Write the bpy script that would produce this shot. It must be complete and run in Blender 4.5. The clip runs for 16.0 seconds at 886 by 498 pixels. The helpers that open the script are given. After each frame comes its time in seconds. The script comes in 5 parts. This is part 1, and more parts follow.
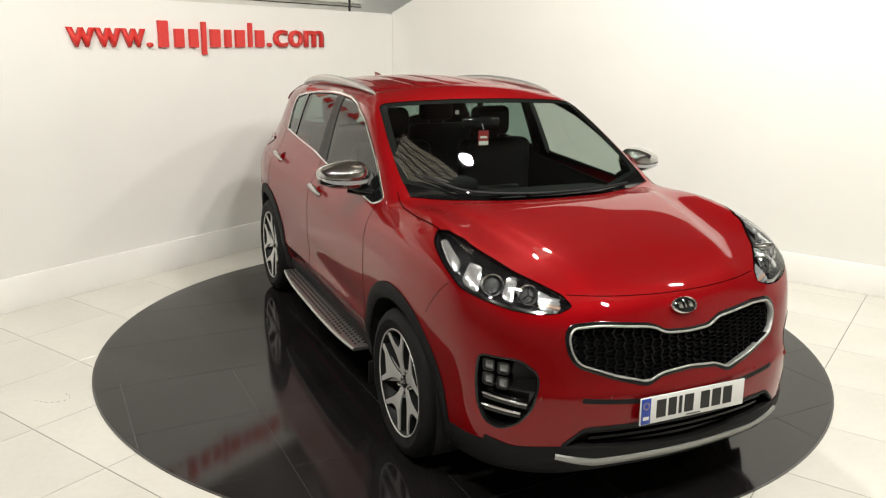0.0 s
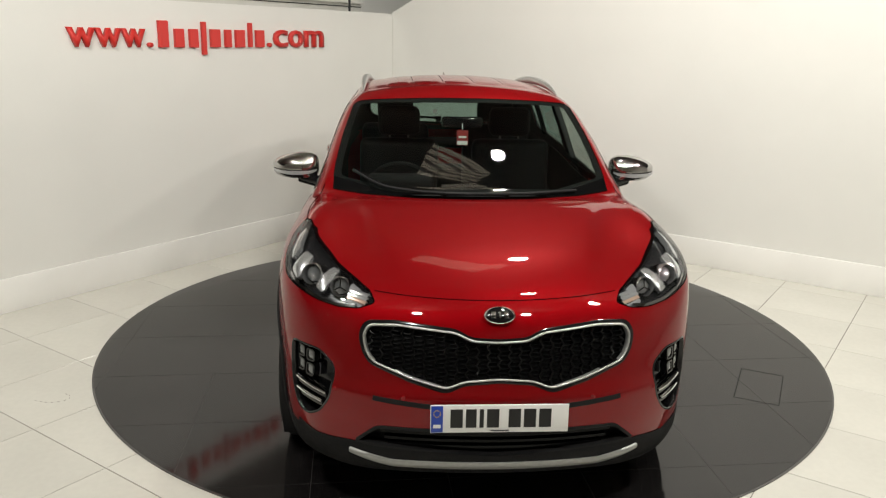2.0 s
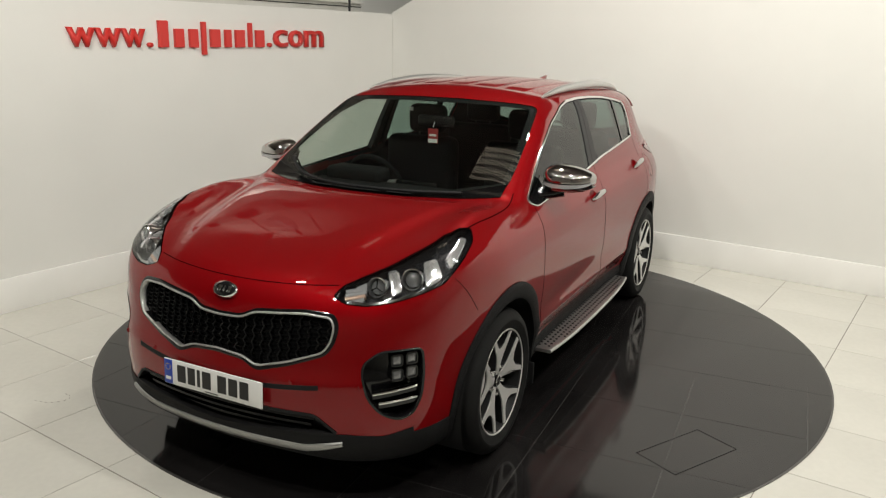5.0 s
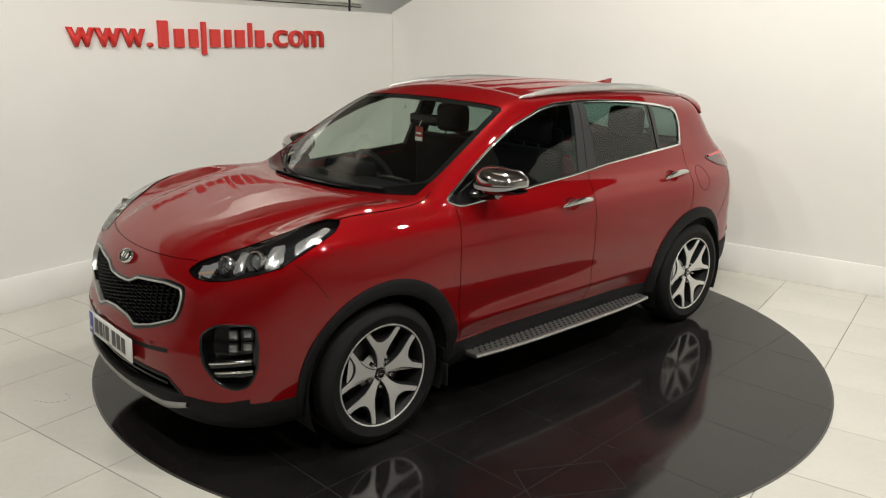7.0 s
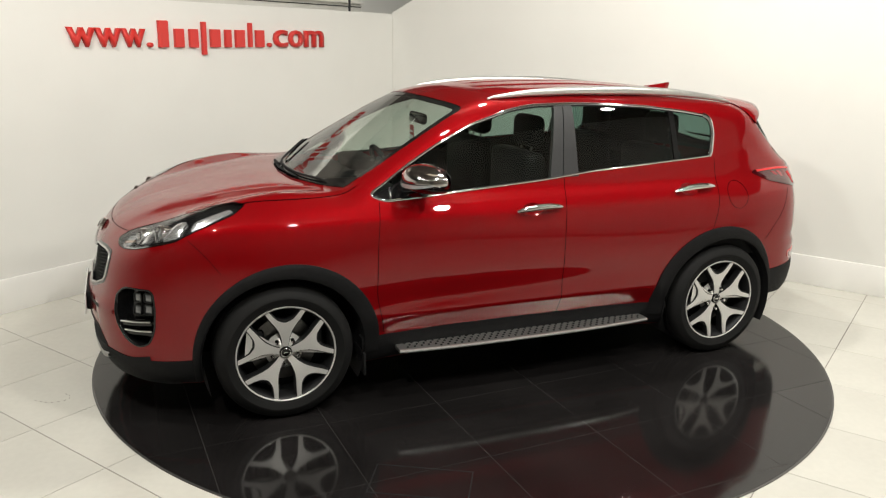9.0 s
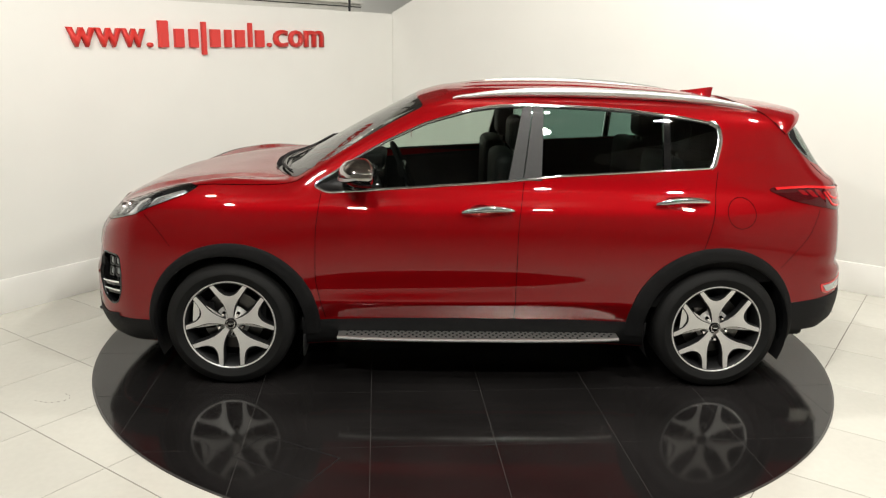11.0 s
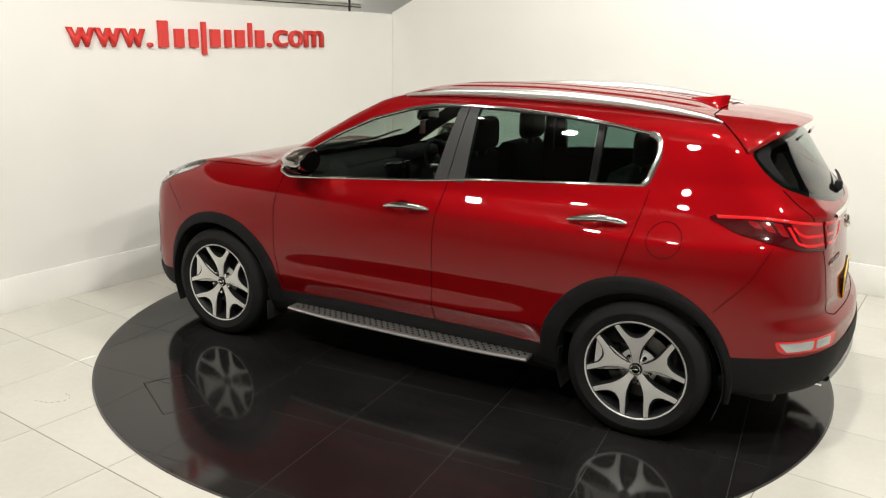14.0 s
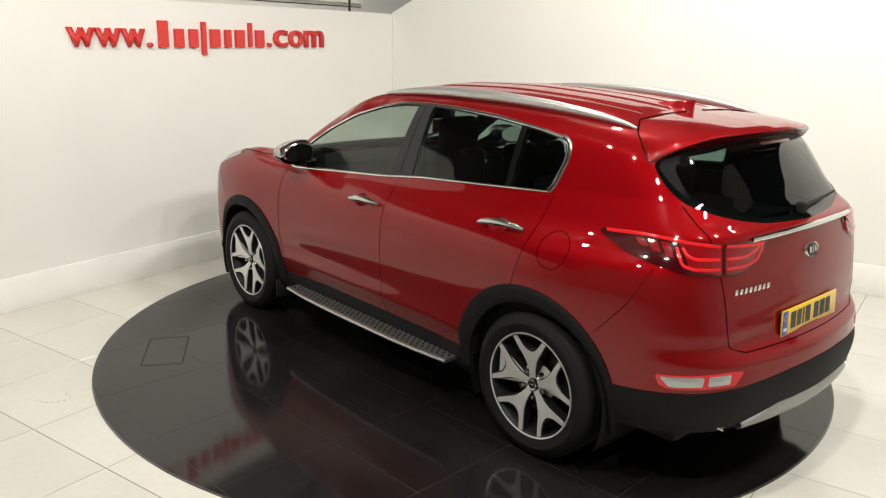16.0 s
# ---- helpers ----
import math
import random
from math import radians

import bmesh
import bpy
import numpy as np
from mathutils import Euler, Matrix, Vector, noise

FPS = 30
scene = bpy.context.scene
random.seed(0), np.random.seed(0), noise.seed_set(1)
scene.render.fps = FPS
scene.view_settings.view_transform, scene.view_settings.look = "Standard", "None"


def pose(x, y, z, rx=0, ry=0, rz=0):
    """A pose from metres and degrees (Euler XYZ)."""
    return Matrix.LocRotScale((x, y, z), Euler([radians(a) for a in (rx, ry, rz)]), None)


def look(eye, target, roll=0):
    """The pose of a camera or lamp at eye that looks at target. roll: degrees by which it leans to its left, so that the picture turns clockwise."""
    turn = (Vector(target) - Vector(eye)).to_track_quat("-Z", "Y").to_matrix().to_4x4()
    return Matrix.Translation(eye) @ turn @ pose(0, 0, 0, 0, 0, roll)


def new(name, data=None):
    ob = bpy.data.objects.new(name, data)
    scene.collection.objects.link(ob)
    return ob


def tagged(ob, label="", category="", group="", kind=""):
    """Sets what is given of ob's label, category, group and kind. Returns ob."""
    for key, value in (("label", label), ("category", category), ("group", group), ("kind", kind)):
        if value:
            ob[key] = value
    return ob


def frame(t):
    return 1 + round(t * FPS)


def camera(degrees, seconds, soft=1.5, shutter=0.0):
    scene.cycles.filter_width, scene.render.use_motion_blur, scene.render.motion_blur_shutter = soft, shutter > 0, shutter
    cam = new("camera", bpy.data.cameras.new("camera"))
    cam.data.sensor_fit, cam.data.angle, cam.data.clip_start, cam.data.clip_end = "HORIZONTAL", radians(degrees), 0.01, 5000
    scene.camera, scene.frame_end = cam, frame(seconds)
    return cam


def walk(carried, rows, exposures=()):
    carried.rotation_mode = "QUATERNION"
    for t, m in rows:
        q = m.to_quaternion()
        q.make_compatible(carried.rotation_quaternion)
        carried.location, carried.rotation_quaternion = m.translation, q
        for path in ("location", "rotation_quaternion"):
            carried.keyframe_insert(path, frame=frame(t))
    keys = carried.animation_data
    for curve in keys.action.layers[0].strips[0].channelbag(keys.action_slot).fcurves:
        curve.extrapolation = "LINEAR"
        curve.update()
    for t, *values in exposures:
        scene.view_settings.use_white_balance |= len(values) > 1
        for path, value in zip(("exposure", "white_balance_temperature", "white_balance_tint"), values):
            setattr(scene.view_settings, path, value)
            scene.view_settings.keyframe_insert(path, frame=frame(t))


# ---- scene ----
import functools

# The camera stands still on a stand beside the turntable.
cam = camera(58.69, 16.0, soft=1.25)
EYE, AIM, LEAN = (0.0, -4.904, 1.867), (-0.124, -0.074, 0.582), 1.169
walk(cam, [(0, look(EYE, AIM, LEAN)), (16, look(EYE, AIM, LEAN))],
     exposures=[(0, -0.03), (1.0, -0.20), (3.5, -0.42), (6.5, -0.50), (7.5, -0.36), (9, -0.20), (12, -0.07), (16, -0.08)])


def heading(t):
    """The turn of the turntable at t seconds, in degrees."""
    s = t - 8.0
    return -63.98 - 10.182 * t + 0.01211 * (s * s - 64)


CAR_OFFSET = (-0.033, -0.050)   # the car's place on the turntable, in the car's own axes
ROOM_TURN = -33.0               # the room's axes against the camera's
CORNER = (-0.80, 3.69)
WALL_TOP = 2.115

# ---- light ----
world = bpy.data.worlds.new("world")
scene.world = world
world.use_nodes = True
world.node_tree.nodes["Background"].inputs[0].default_value = (0.9, 0.95, 1.0, 1)
world.node_tree.nodes["Background"].inputs[1].default_value = 0.03


def lamp(name, place, target, watts, size, colour=(1.0, 0.975, 0.895)):
    data = bpy.data.lights.new(name, "AREA")
    data.shape, data.size, data.energy, data.color = "DISK", size, watts, colour
    ob = new(name, data)
    ob.matrix_world = look(place, target)
    return ob


# place, aim, watts and width of each flood lamp
LAMPS = [((0.54, 0.28, 3.75), (0.5, 0.25, 0), 60, 0.17),
         ((-2.3, -1.9, 3.9), (-1.5, 2.0, 0.8), 44, 0.20),
         ((-2.0, -3.2, 3.9), (-1.3, 2.0, 1.0), 58, 0.20),
         ((-0.7, -4.2, 3.9), (-0.8, 1.8, 0.8), 60, 0.20),
         ((1.3, -4.0, 3.9), (0.8, 1.5, 1.0), 54, 0.20),
         ((2.4, -2.8, 3.9), (1.6, 2.2, 1.0), 66, 0.20),
         ((3.2, -0.9, 3.9), (2.2, 2.0, 0.8), 66, 0.20),
         ((0.9, -2.0, 3.9), (0.6, 0.2, 0.0), 50, 0.20)]
# unseen fill lamp added beyond the partition to brighten the hall's pale wall
HALL_FILL = ((-2.18, 2.20, 3.4), (-5.24, 4.19, 2.0), 300, 0.3)
for place, target, watts, size in LAMPS + [HALL_FILL]:
    lamp("flood_beam", place, target, watts, size)


# ---- materials ----
def material(name, colour, rough=0.5, metal=0.0, spec=0.5, coat=0.0, grain=0.0, grain_scale=60.0, bump=0.0, bump_scale=80.0, emit=0.0, stain=0.0, stain_scale=2.0):
    m = bpy.data.materials.new(name)
    m.use_nodes = True
    nt = m.node_tree
    b = nt.nodes["Principled BSDF"]
    b.inputs["Base Color"].default_value = (*colour, 1)
    b.inputs["Roughness"].default_value = rough
    b.inputs["Metallic"].default_value = metal
    b.inputs["Specular IOR Level"].default_value = spec
    b.inputs["Coat Weight"].default_value = coat
    b.inputs["Coat Roughness"].default_value = 0.015
    if emit:
        b.inputs["Emission Color"].default_value = (*colour, 1)
        b.inputs["Emission Strength"].default_value = emit
    co = nt.nodes.new("ShaderNodeTexCoord")
    if grain or stain:
        last = None
        for amount, scale in ((grain, grain_scale), (stain, stain_scale)):
            if not amount:
                continue
            n = nt.nodes.new("ShaderNodeTexNoise")
            n.inputs["Scale"].default_value, n.inputs["Detail"].default_value = scale, 5.0
            nt.links.new(co.outputs["Object"], n.inputs["Vector"])
            r = nt.nodes.new("ShaderNodeMapRange")
            r.inputs["From Min"].default_value, r.inputs["From Max"].default_value = 0.3, 0.7
            r.inputs["To Min"].default_value, r.inputs["To Max"].default_value = 1 - amount, 1 + amount
            nt.links.new(n.outputs["Fac"], r.inputs["Value"])
            mx = nt.nodes.new("ShaderNodeMix")
            mx.data_type, mx.blend_type = "RGBA", "MULTIPLY"
            mx.inputs[0].default_value = 1.0
            if last is None:
                mx.inputs[6].default_value = (*colour, 1)
            else:
                nt.links.new(last, mx.inputs[6])
            nt.links.new(r.outputs[0], mx.inputs[7])
            last = mx.outputs[2]
            rr = nt.nodes.new("ShaderNodeMapRange")
            rr.inputs["To Min"].default_value, rr.inputs["To Max"].default_value = rough * (1 - amount), min(1, rough * (1 + amount))
            nt.links.new(n.outputs["Fac"], rr.inputs["Value"])
            nt.links.new(rr.outputs[0], b.inputs["Roughness"])
        nt.links.new(last, b.inputs["Base Color"])
    if bump:
        n = nt.nodes.new("ShaderNodeTexNoise")
        n.inputs["Scale"].default_value, n.inputs["Detail"].default_value = bump_scale, 4.0
        nt.links.new(co.outputs["Object"], n.inputs["Vector"])
        k = nt.nodes.new("ShaderNodeBump")
        k.inputs["Strength"].default_value, k.inputs["Distance"].default_value = bump, 0.004
        nt.links.new(n.outputs["Fac"], k.inputs["Height"])
        nt.links.new(k.outputs["Normal"], b.inputs["Normal"])
    return m


def glass(name, tint, ior=1.5, rough=0.0):
    """A thin pane: it tints what is seen through it and mirrors by Fresnel."""
    m = bpy.data.materials.new(name)
    m.use_nodes = True
    nt = m.node_tree
    nt.nodes.remove(nt.nodes["Principled BSDF"])
    tr, gl = nt.nodes.new("ShaderNodeBsdfTransparent"), nt.nodes.new("ShaderNodeBsdfGlossy")
    tr.inputs[0].default_value = (*tint, 1)
    gl.inputs["Roughness"].default_value = rough
    lw, mx = nt.nodes.new("ShaderNodeLayerWeight"), nt.nodes.new("ShaderNodeMixShader")
    lw.inputs[0].default_value = 0.5
    pw, ml = nt.nodes.new("ShaderNodeMath"), nt.nodes.new("ShaderNodeMath")
    pw.operation, ml.operation = "POWER", "MULTIPLY_ADD"
    pw.inputs[1].default_value = 5.0
    base = ((ior - 1) / (ior + 1)) ** 2 * 1.4
    ml.inputs[1].default_value, ml.inputs[2].default_value = 1 - base, base
    nt.links.new(lw.outputs["Facing"], pw.inputs[0])
    nt.links.new(pw.outputs[0], ml.inputs[0])
    nt.links.new(ml.outputs[0], mx.inputs[0])
    nt.links.new(tr.outputs[0], mx.inputs[1])
    nt.links.new(gl.outputs[0], mx.inputs[2])
    nt.links.new(mx.outputs[0], nt.nodes["Material Output"].inputs[0])
    return m


def paint_material():
    """Metallic red paint: fine flakes under a clear coat."""
    m = material("red_metallic_paint", (0.200, 0.0012, 0.0030), rough=0.42, metal=0.30, spec=0.06, coat=0.9)
    nt = m.node_tree
    b = nt.nodes["Principled BSDF"]
    b.inputs["Coat Roughness"].default_value = 0.004
    b.inputs["Specular Tint"].default_value = (0.55, 0.03, 0.04, 1)
    co = nt.nodes.new("ShaderNodeTexCoord")
    v = nt.nodes.new("ShaderNodeTexVoronoi")
    v.inputs["Scale"].default_value = 900
    nt.links.new(co.outputs["Object"], v.inputs["Vector"])
    r = nt.nodes.new("ShaderNodeMapRange")
    r.inputs["To Min"].default_value, r.inputs["To Max"].default_value = 0.36, 0.50
    nt.links.new(v.outputs["Color"], r.inputs["Value"])
    nt.links.new(r.outputs[0], b.inputs["Roughness"])
    return m


PAINT = paint_material()
CLADDING = material("grained_black_plastic", (0.009, 0.009, 0.0095), rough=0.6, spec=0.14, grain=0.2, grain_scale=40, bump=0.35, bump_scale=700)
GLOSS_BLACK = material("gloss_black_plastic", (0.006, 0.006, 0.0065), rough=0.10, spec=0.4, coat=0.15, grain=0.1)
GRILLE_BLACK = material("grille_plastic", (0.003, 0.003, 0.0032), rough=0.13, spec=0.14)
SEAM_AND_SHADE = material("panel_gap_and_groove_shade", (0.004, 0.002, 0.002), rough=1.0, spec=0.0)
CHROME = material("chrome", (0.82, 0.82, 0.81), rough=0.06, metal=1.0, stain=0.05, stain_scale=9)
DARK_CHROME = material("darkened_chrome", (0.45, 0.44, 0.43), rough=0.08, metal=1.0)
SATIN = material("satin_silver", (0.60, 0.60, 0.585), rough=0.36, metal=0.85, grain=0.05)
MACHINED = material("machined_alloy", (0.72, 0.71, 0.69), rough=0.32, metal=0.5, grain=0.02, grain_scale=150)
DARK_ALLOY = material("dark_grey_alloy", (0.014, 0.0142, 0.015), rough=0.5, metal=0.2, spec=0.3)
RUBBER = material("tyre_rubber", (0.008, 0.008, 0.008), rough=0.7, spec=0.22, grain=0.25, grain_scale=30, bump=0.2, bump_scale=300)
BLACK = material("dark_trim", (0.011, 0.011, 0.0115), rough=0.6, spec=0.2, grain=0.2)
INTERIOR = material("black_interior", (0.008, 0.008, 0.0085), rough=0.75, spec=0.12, grain=0.2, grain_scale=25)
LEATHER = material("black_leather", (0.0055, 0.0055, 0.006), rough=0.6, spec=0.12, grain=0.2, bump=0.1, bump_scale=60)
STEEL = material("brake_steel", (0.14, 0.138, 0.135), rough=0.35, metal=1.0, grain=0.1)
WINDSCREEN = glass("windscreen_glass", (0.68, 0.74, 0.70))
SIDE_GLASS = glass("green_side_glass", (0.72, 0.80, 0.75))
PRIVACY = glass("privacy_glass", (0.34, 0.46, 0.42))
LENS = glass("clear_lens", (0.93, 0.94, 0.95))
RED_LENS = material("red_lamp_lens", (0.62, 0.010, 0.014), rough=0.07, coat=0.8)
MID_RED_LENS = material("deep_red_lamp_lens", (0.20, 0.003, 0.006), rough=0.07, coat=0.8)
DARK_RED_LENS = material("dark_red_lamp_lens", (0.045, 0.0015, 0.003), rough=0.07, coat=0.8)
MIRROR = material("lamp_reflector", (0.85, 0.85, 0.86), rough=0.08, metal=1.0)
FOG_GLASS = material("dark_lamp_glass", (0.22, 0.225, 0.23), rough=0.08, metal=0.5, coat=1.0)
ALUMINIUM = material("brushed_aluminium", (0.60, 0.59, 0.57), rough=0.33, metal=0.92, grain=0.06, grain_scale=90)
REFLECTOR = material("pale_lamp_reflector", (0.74, 0.74, 0.735), rough=0.18, metal=0.8)
SKID = material("dull_silver_paint", (0.36, 0.36, 0.35), rough=0.45, metal=0.6, grain=0.06)
HANDLE_CHROME = material("handle_chrome", (0.60, 0.595, 0.585), rough=0.12, metal=1.0)
PILLAR = material("satin_pillar_film", (0.020, 0.020, 0.021), rough=0.5, spec=0.4, grain=0.1)
HOUSING = material("lamp_housing", (0.022, 0.022, 0.024), rough=0.22, metal=0.3, grain=0.1)
LED = material("lamp_glass", (0.46, 0.465, 0.47), rough=0.08, metal=0.5, coat=1.0)
AMBER = material("amber_insert", (0.60, 0.42, 0.32), rough=0.15, metal=0.4, coat=1.0)
WHITE = material("white_plate", (0.82, 0.82, 0.80), rough=0.25, coat=0.3)
YELLOW = material("yellow_plate", (0.80, 0.52, 0.03), rough=0.25, coat=0.3)
BLUE = material("blue_band", (0.02, 0.06, 0.38), rough=0.3)
INK = material("black_print", (0.01, 0.01, 0.01), rough=0.4)
RED_TAG = material("red_tag", (0.30, 0.02, 0.02), rough=0.5)
WALL = material("white_wall_paint", (0.735, 0.728, 0.695), rough=0.55, stain=0.025, stain_scale=1.2, bump=0.06, bump_scale=90)
BACK_WALL = material("grey_showroom_wall", (0.62, 0.61, 0.58), rough=0.7, stain=0.1, stain_scale=1.0)
SKIRT = material("white_gloss_skirting", (0.82, 0.81, 0.78), rough=0.35, stain=0.03, stain_scale=2.5)
TILE = material("cream_floor_tile", (0.63, 0.615, 0.558), rough=0.16, stain=0.05, stain_scale=1.3, grain=0.02, grain_scale=30)
GROUT = material("grey_grout", (0.20, 0.18, 0.155), rough=0.9, grain=0.2)
DISC = material("black_laminate", (0.0115, 0.0105, 0.0105), rough=0.085, spec=0.36, stain=0.35, stain_scale=1.7)
DISC_GAP = material("dark_joint", (0.055, 0.052, 0.05), rough=0.14)
SIGN_RED = material("red_sign_acrylic", (0.60, 0.030, 0.024), rough=0.4, coat=0.2)
CEILING = material("dark_ceiling_boards", (0.13, 0.115, 0.10), rough=0.8, stain=0.3, stain_scale=1.0)
STEELWORK = material("grey_steelwork", (0.38, 0.38, 0.36), rough=0.6, stain=0.15)
PALE_STEEL = material("pale_steelwork", (0.62, 0.61, 0.57), rough=0.6, stain=0.12)
ROOF_GLOW = material("translucent_roof_sheet", (0.95, 0.85, 0.68), rough=0.6, emit=1.1, stain=0.25, stain_scale=3.0)


# ---- mesh helpers ----
def mesh_of(bm, name, smooth=40):
    me = bpy.data.meshes.new(name)
    bmesh.ops.recalc_face_normals(bm, faces=bm.faces[:])
    bm.to_mesh(me)
    bm.free()
    if smooth:
        me.shade_smooth()
        me.set_sharp_from_angle(angle=radians(smooth))
    return me


def part(name, bm, mat, parent, label="", smooth=40, m=None):
    ob = new(name, mesh_of(bm, name, smooth))
    ob.data.materials.append(mat)
    ob.parent = parent
    if m is not None:
        ob.matrix_basis = m
    if label:
        ob["label"] = label
    return ob


def thing(name, label, category, bm=None, mat=None, group="", kind="", m=None, smooth=40):
    if bm is None:
        ob = new(name)
    else:
        ob = new(name, mesh_of(bm, name, smooth))
        ob.data.materials.append(mat)
    if m is not None:
        ob.matrix_basis = m
    return tagged(ob, label, category, group, kind)


def box(size, centre=(0, 0, 0), bevel=0.0, seg=2, bm=None, rot=None):
    own = bmesh.new()
    bmesh.ops.create_cube(own, size=1)
    bmesh.ops.scale(own, vec=size, verts=own.verts)
    if bevel:
        bmesh.ops.bevel(own, geom=own.edges[:], offset=bevel, segments=seg, affect="EDGES", profile=0.5)
    if rot is not None:
        bmesh.ops.transform(own, matrix=rot, verts=own.verts)
    bmesh.ops.translate(own, vec=centre, verts=own.verts)
    if bm is None:
        return own
    join(bm, own)
    return bm


def join(bm, other):
    me = bpy.data.meshes.new("joined")
    other.to_mesh(me)
    other.free()
    bm.from_mesh(me)
    bpy.data.meshes.remove(me)


def grid_mesh(P, closed_u=False, closed_v=False, bm=None):
    """A bmesh of quads over an array of points (n, m, 3)."""
    bm = bm or bmesh.new()
    n, m = P.shape[:2]
    vs = [[bm.verts.new(P[i, j]) for j in range(m)] for i in range(n)]
    for i in range(n if closed_u else n - 1):
        for j in range(m if closed_v else m - 1):
            q = (vs[i][j], vs[(i + 1) % n][j], vs[(i + 1) % n][(j + 1) % m], vs[i][(j + 1) % m])
            try:
                bm.faces.new(q)
            except ValueError:
                pass
    return bm


def lathe(profile, steps=48, axis="Y"):
    """Turns a profile of (radius, along) about the y axis."""
    pr = np.array(profile, float)
    a = np.linspace(0, 2 * np.pi, steps, endpoint=False)
    P = np.stack([pr[None, :, 0] * np.cos(a)[:, None], np.broadcast_to(pr[None, :, 1], (steps, len(pr))), pr[None, :, 0] * np.sin(a)[:, None]], -1)
    bm = grid_mesh(P, closed_u=True)
    bmesh.ops.remove_doubles(bm, verts=bm.verts, dist=1e-6)
    return bm


def tube(points, radius, sides=8, flat=1.0, bm=None, close_ends=True):
    """A round or flattened bar along a line of points."""
    P = np.array(points, float)
    T = np.gradient(P, axis=0)
    T /= np.linalg.norm(T, axis=1)[:, None] + 1e-9
    up = np.array([0, 0, 1.0])
    S = np.cross(T, up)
    bad = np.linalg.norm(S, axis=1) < 1e-3
    S[bad] = (1, 0, 0)
    S /= np.linalg.norm(S, axis=1)[:, None]
    N = np.cross(S, T)
    a = np.linspace(0, 2 * np.pi, sides, endpoint=False)
    r = np.broadcast_to(np.asarray(radius, float), (len(P),))
    Q = P[:, None] + r[:, None, None] * (np.cos(a)[None, :, None] * S[:, None] * flat + np.sin(a)[None, :, None] * N[:, None])
    bm = grid_mesh(Q, closed_v=True, bm=bm)
    if close_ends:
        bm.verts.ensure_lookup_table()
        base = len(bm.verts) - Q.shape[0] * sides
        for k in (0, Q.shape[0] - 1):
            try:
                bm.faces.new([bm.verts[base + k * sides + j] for j in range(sides)])
            except ValueError:
                pass
    return bm


def curve(*knots):
    """A smooth line through (position, value) knots that does not overshoot."""
    k = np.array(sorted(knots), float)
    x, y = k[:, 0], k[:, 1]
    h, d = np.diff(x), np.diff(y) / np.diff(x)
    s = np.zeros(len(x))
    s[0], s[-1] = d[0], d[-1]
    for i in range(1, len(x) - 1):
        if d[i - 1] * d[i] > 0:
            w1, w2 = 2 * h[i] + h[i - 1], h[i] + 2 * h[i - 1]
            s[i] = (w1 + w2) / (w1 / d[i - 1] + w2 / d[i])

    def value(q):
        q = np.clip(q, x[0], x[-1])
        i = np.clip(np.searchsorted(x, q) - 1, 0, len(x) - 2)
        t = (q - x[i]) / h[i]
        return ((1 + 2 * t) * (1 - t) ** 2 * y[i] + t * (1 - t) ** 2 * h[i] * s[i] + t * t * (3 - 2 * t) * y[i + 1] + t * t * (t - 1) * h[i] * s[i + 1])
    return value


def rounded(points, corner=0.03, step=0.012, closed=True):
    """A dense outline through corner points, with its corners rounded."""
    P = [Vector(p) for p in points]
    out, n = [], len(P)
    for i in range(n):
        if not closed and i in (0, n - 1):
            out.append(P[i])
            continue
        a, b, c = P[i - 1], P[i], P[(i + 1) % n]
        r = min(corner, (a - b).length * 0.45, (c - b).length * 0.45)
        p, q = b + (a - b).normalized() * r, b + (c - b).normalized() * r
        for k in range(6):
            t = k / 5
            out.append(p * (1 - t) ** 2 + b * 2 * t * (1 - t) + q * t * t)
    A = np.array([list(p) for p in out])
    if closed:
        A = np.vstack([A, A[:1]])
    L = np.r_[0, np.cumsum(np.linalg.norm(np.diff(A, axis=0), axis=1))]
    m = max(8, int(L[-1] / step))
    s = np.linspace(0, L[-1], m, endpoint=not closed)
    return np.stack([np.interp(s, L, A[:, i]) for i in range(A.shape[1])], 1)


# ---- the room ----
ROOM = pose(*CORNER, 0, 0, 0, ROOM_TURN)   # x along the long wall, y out of the corner


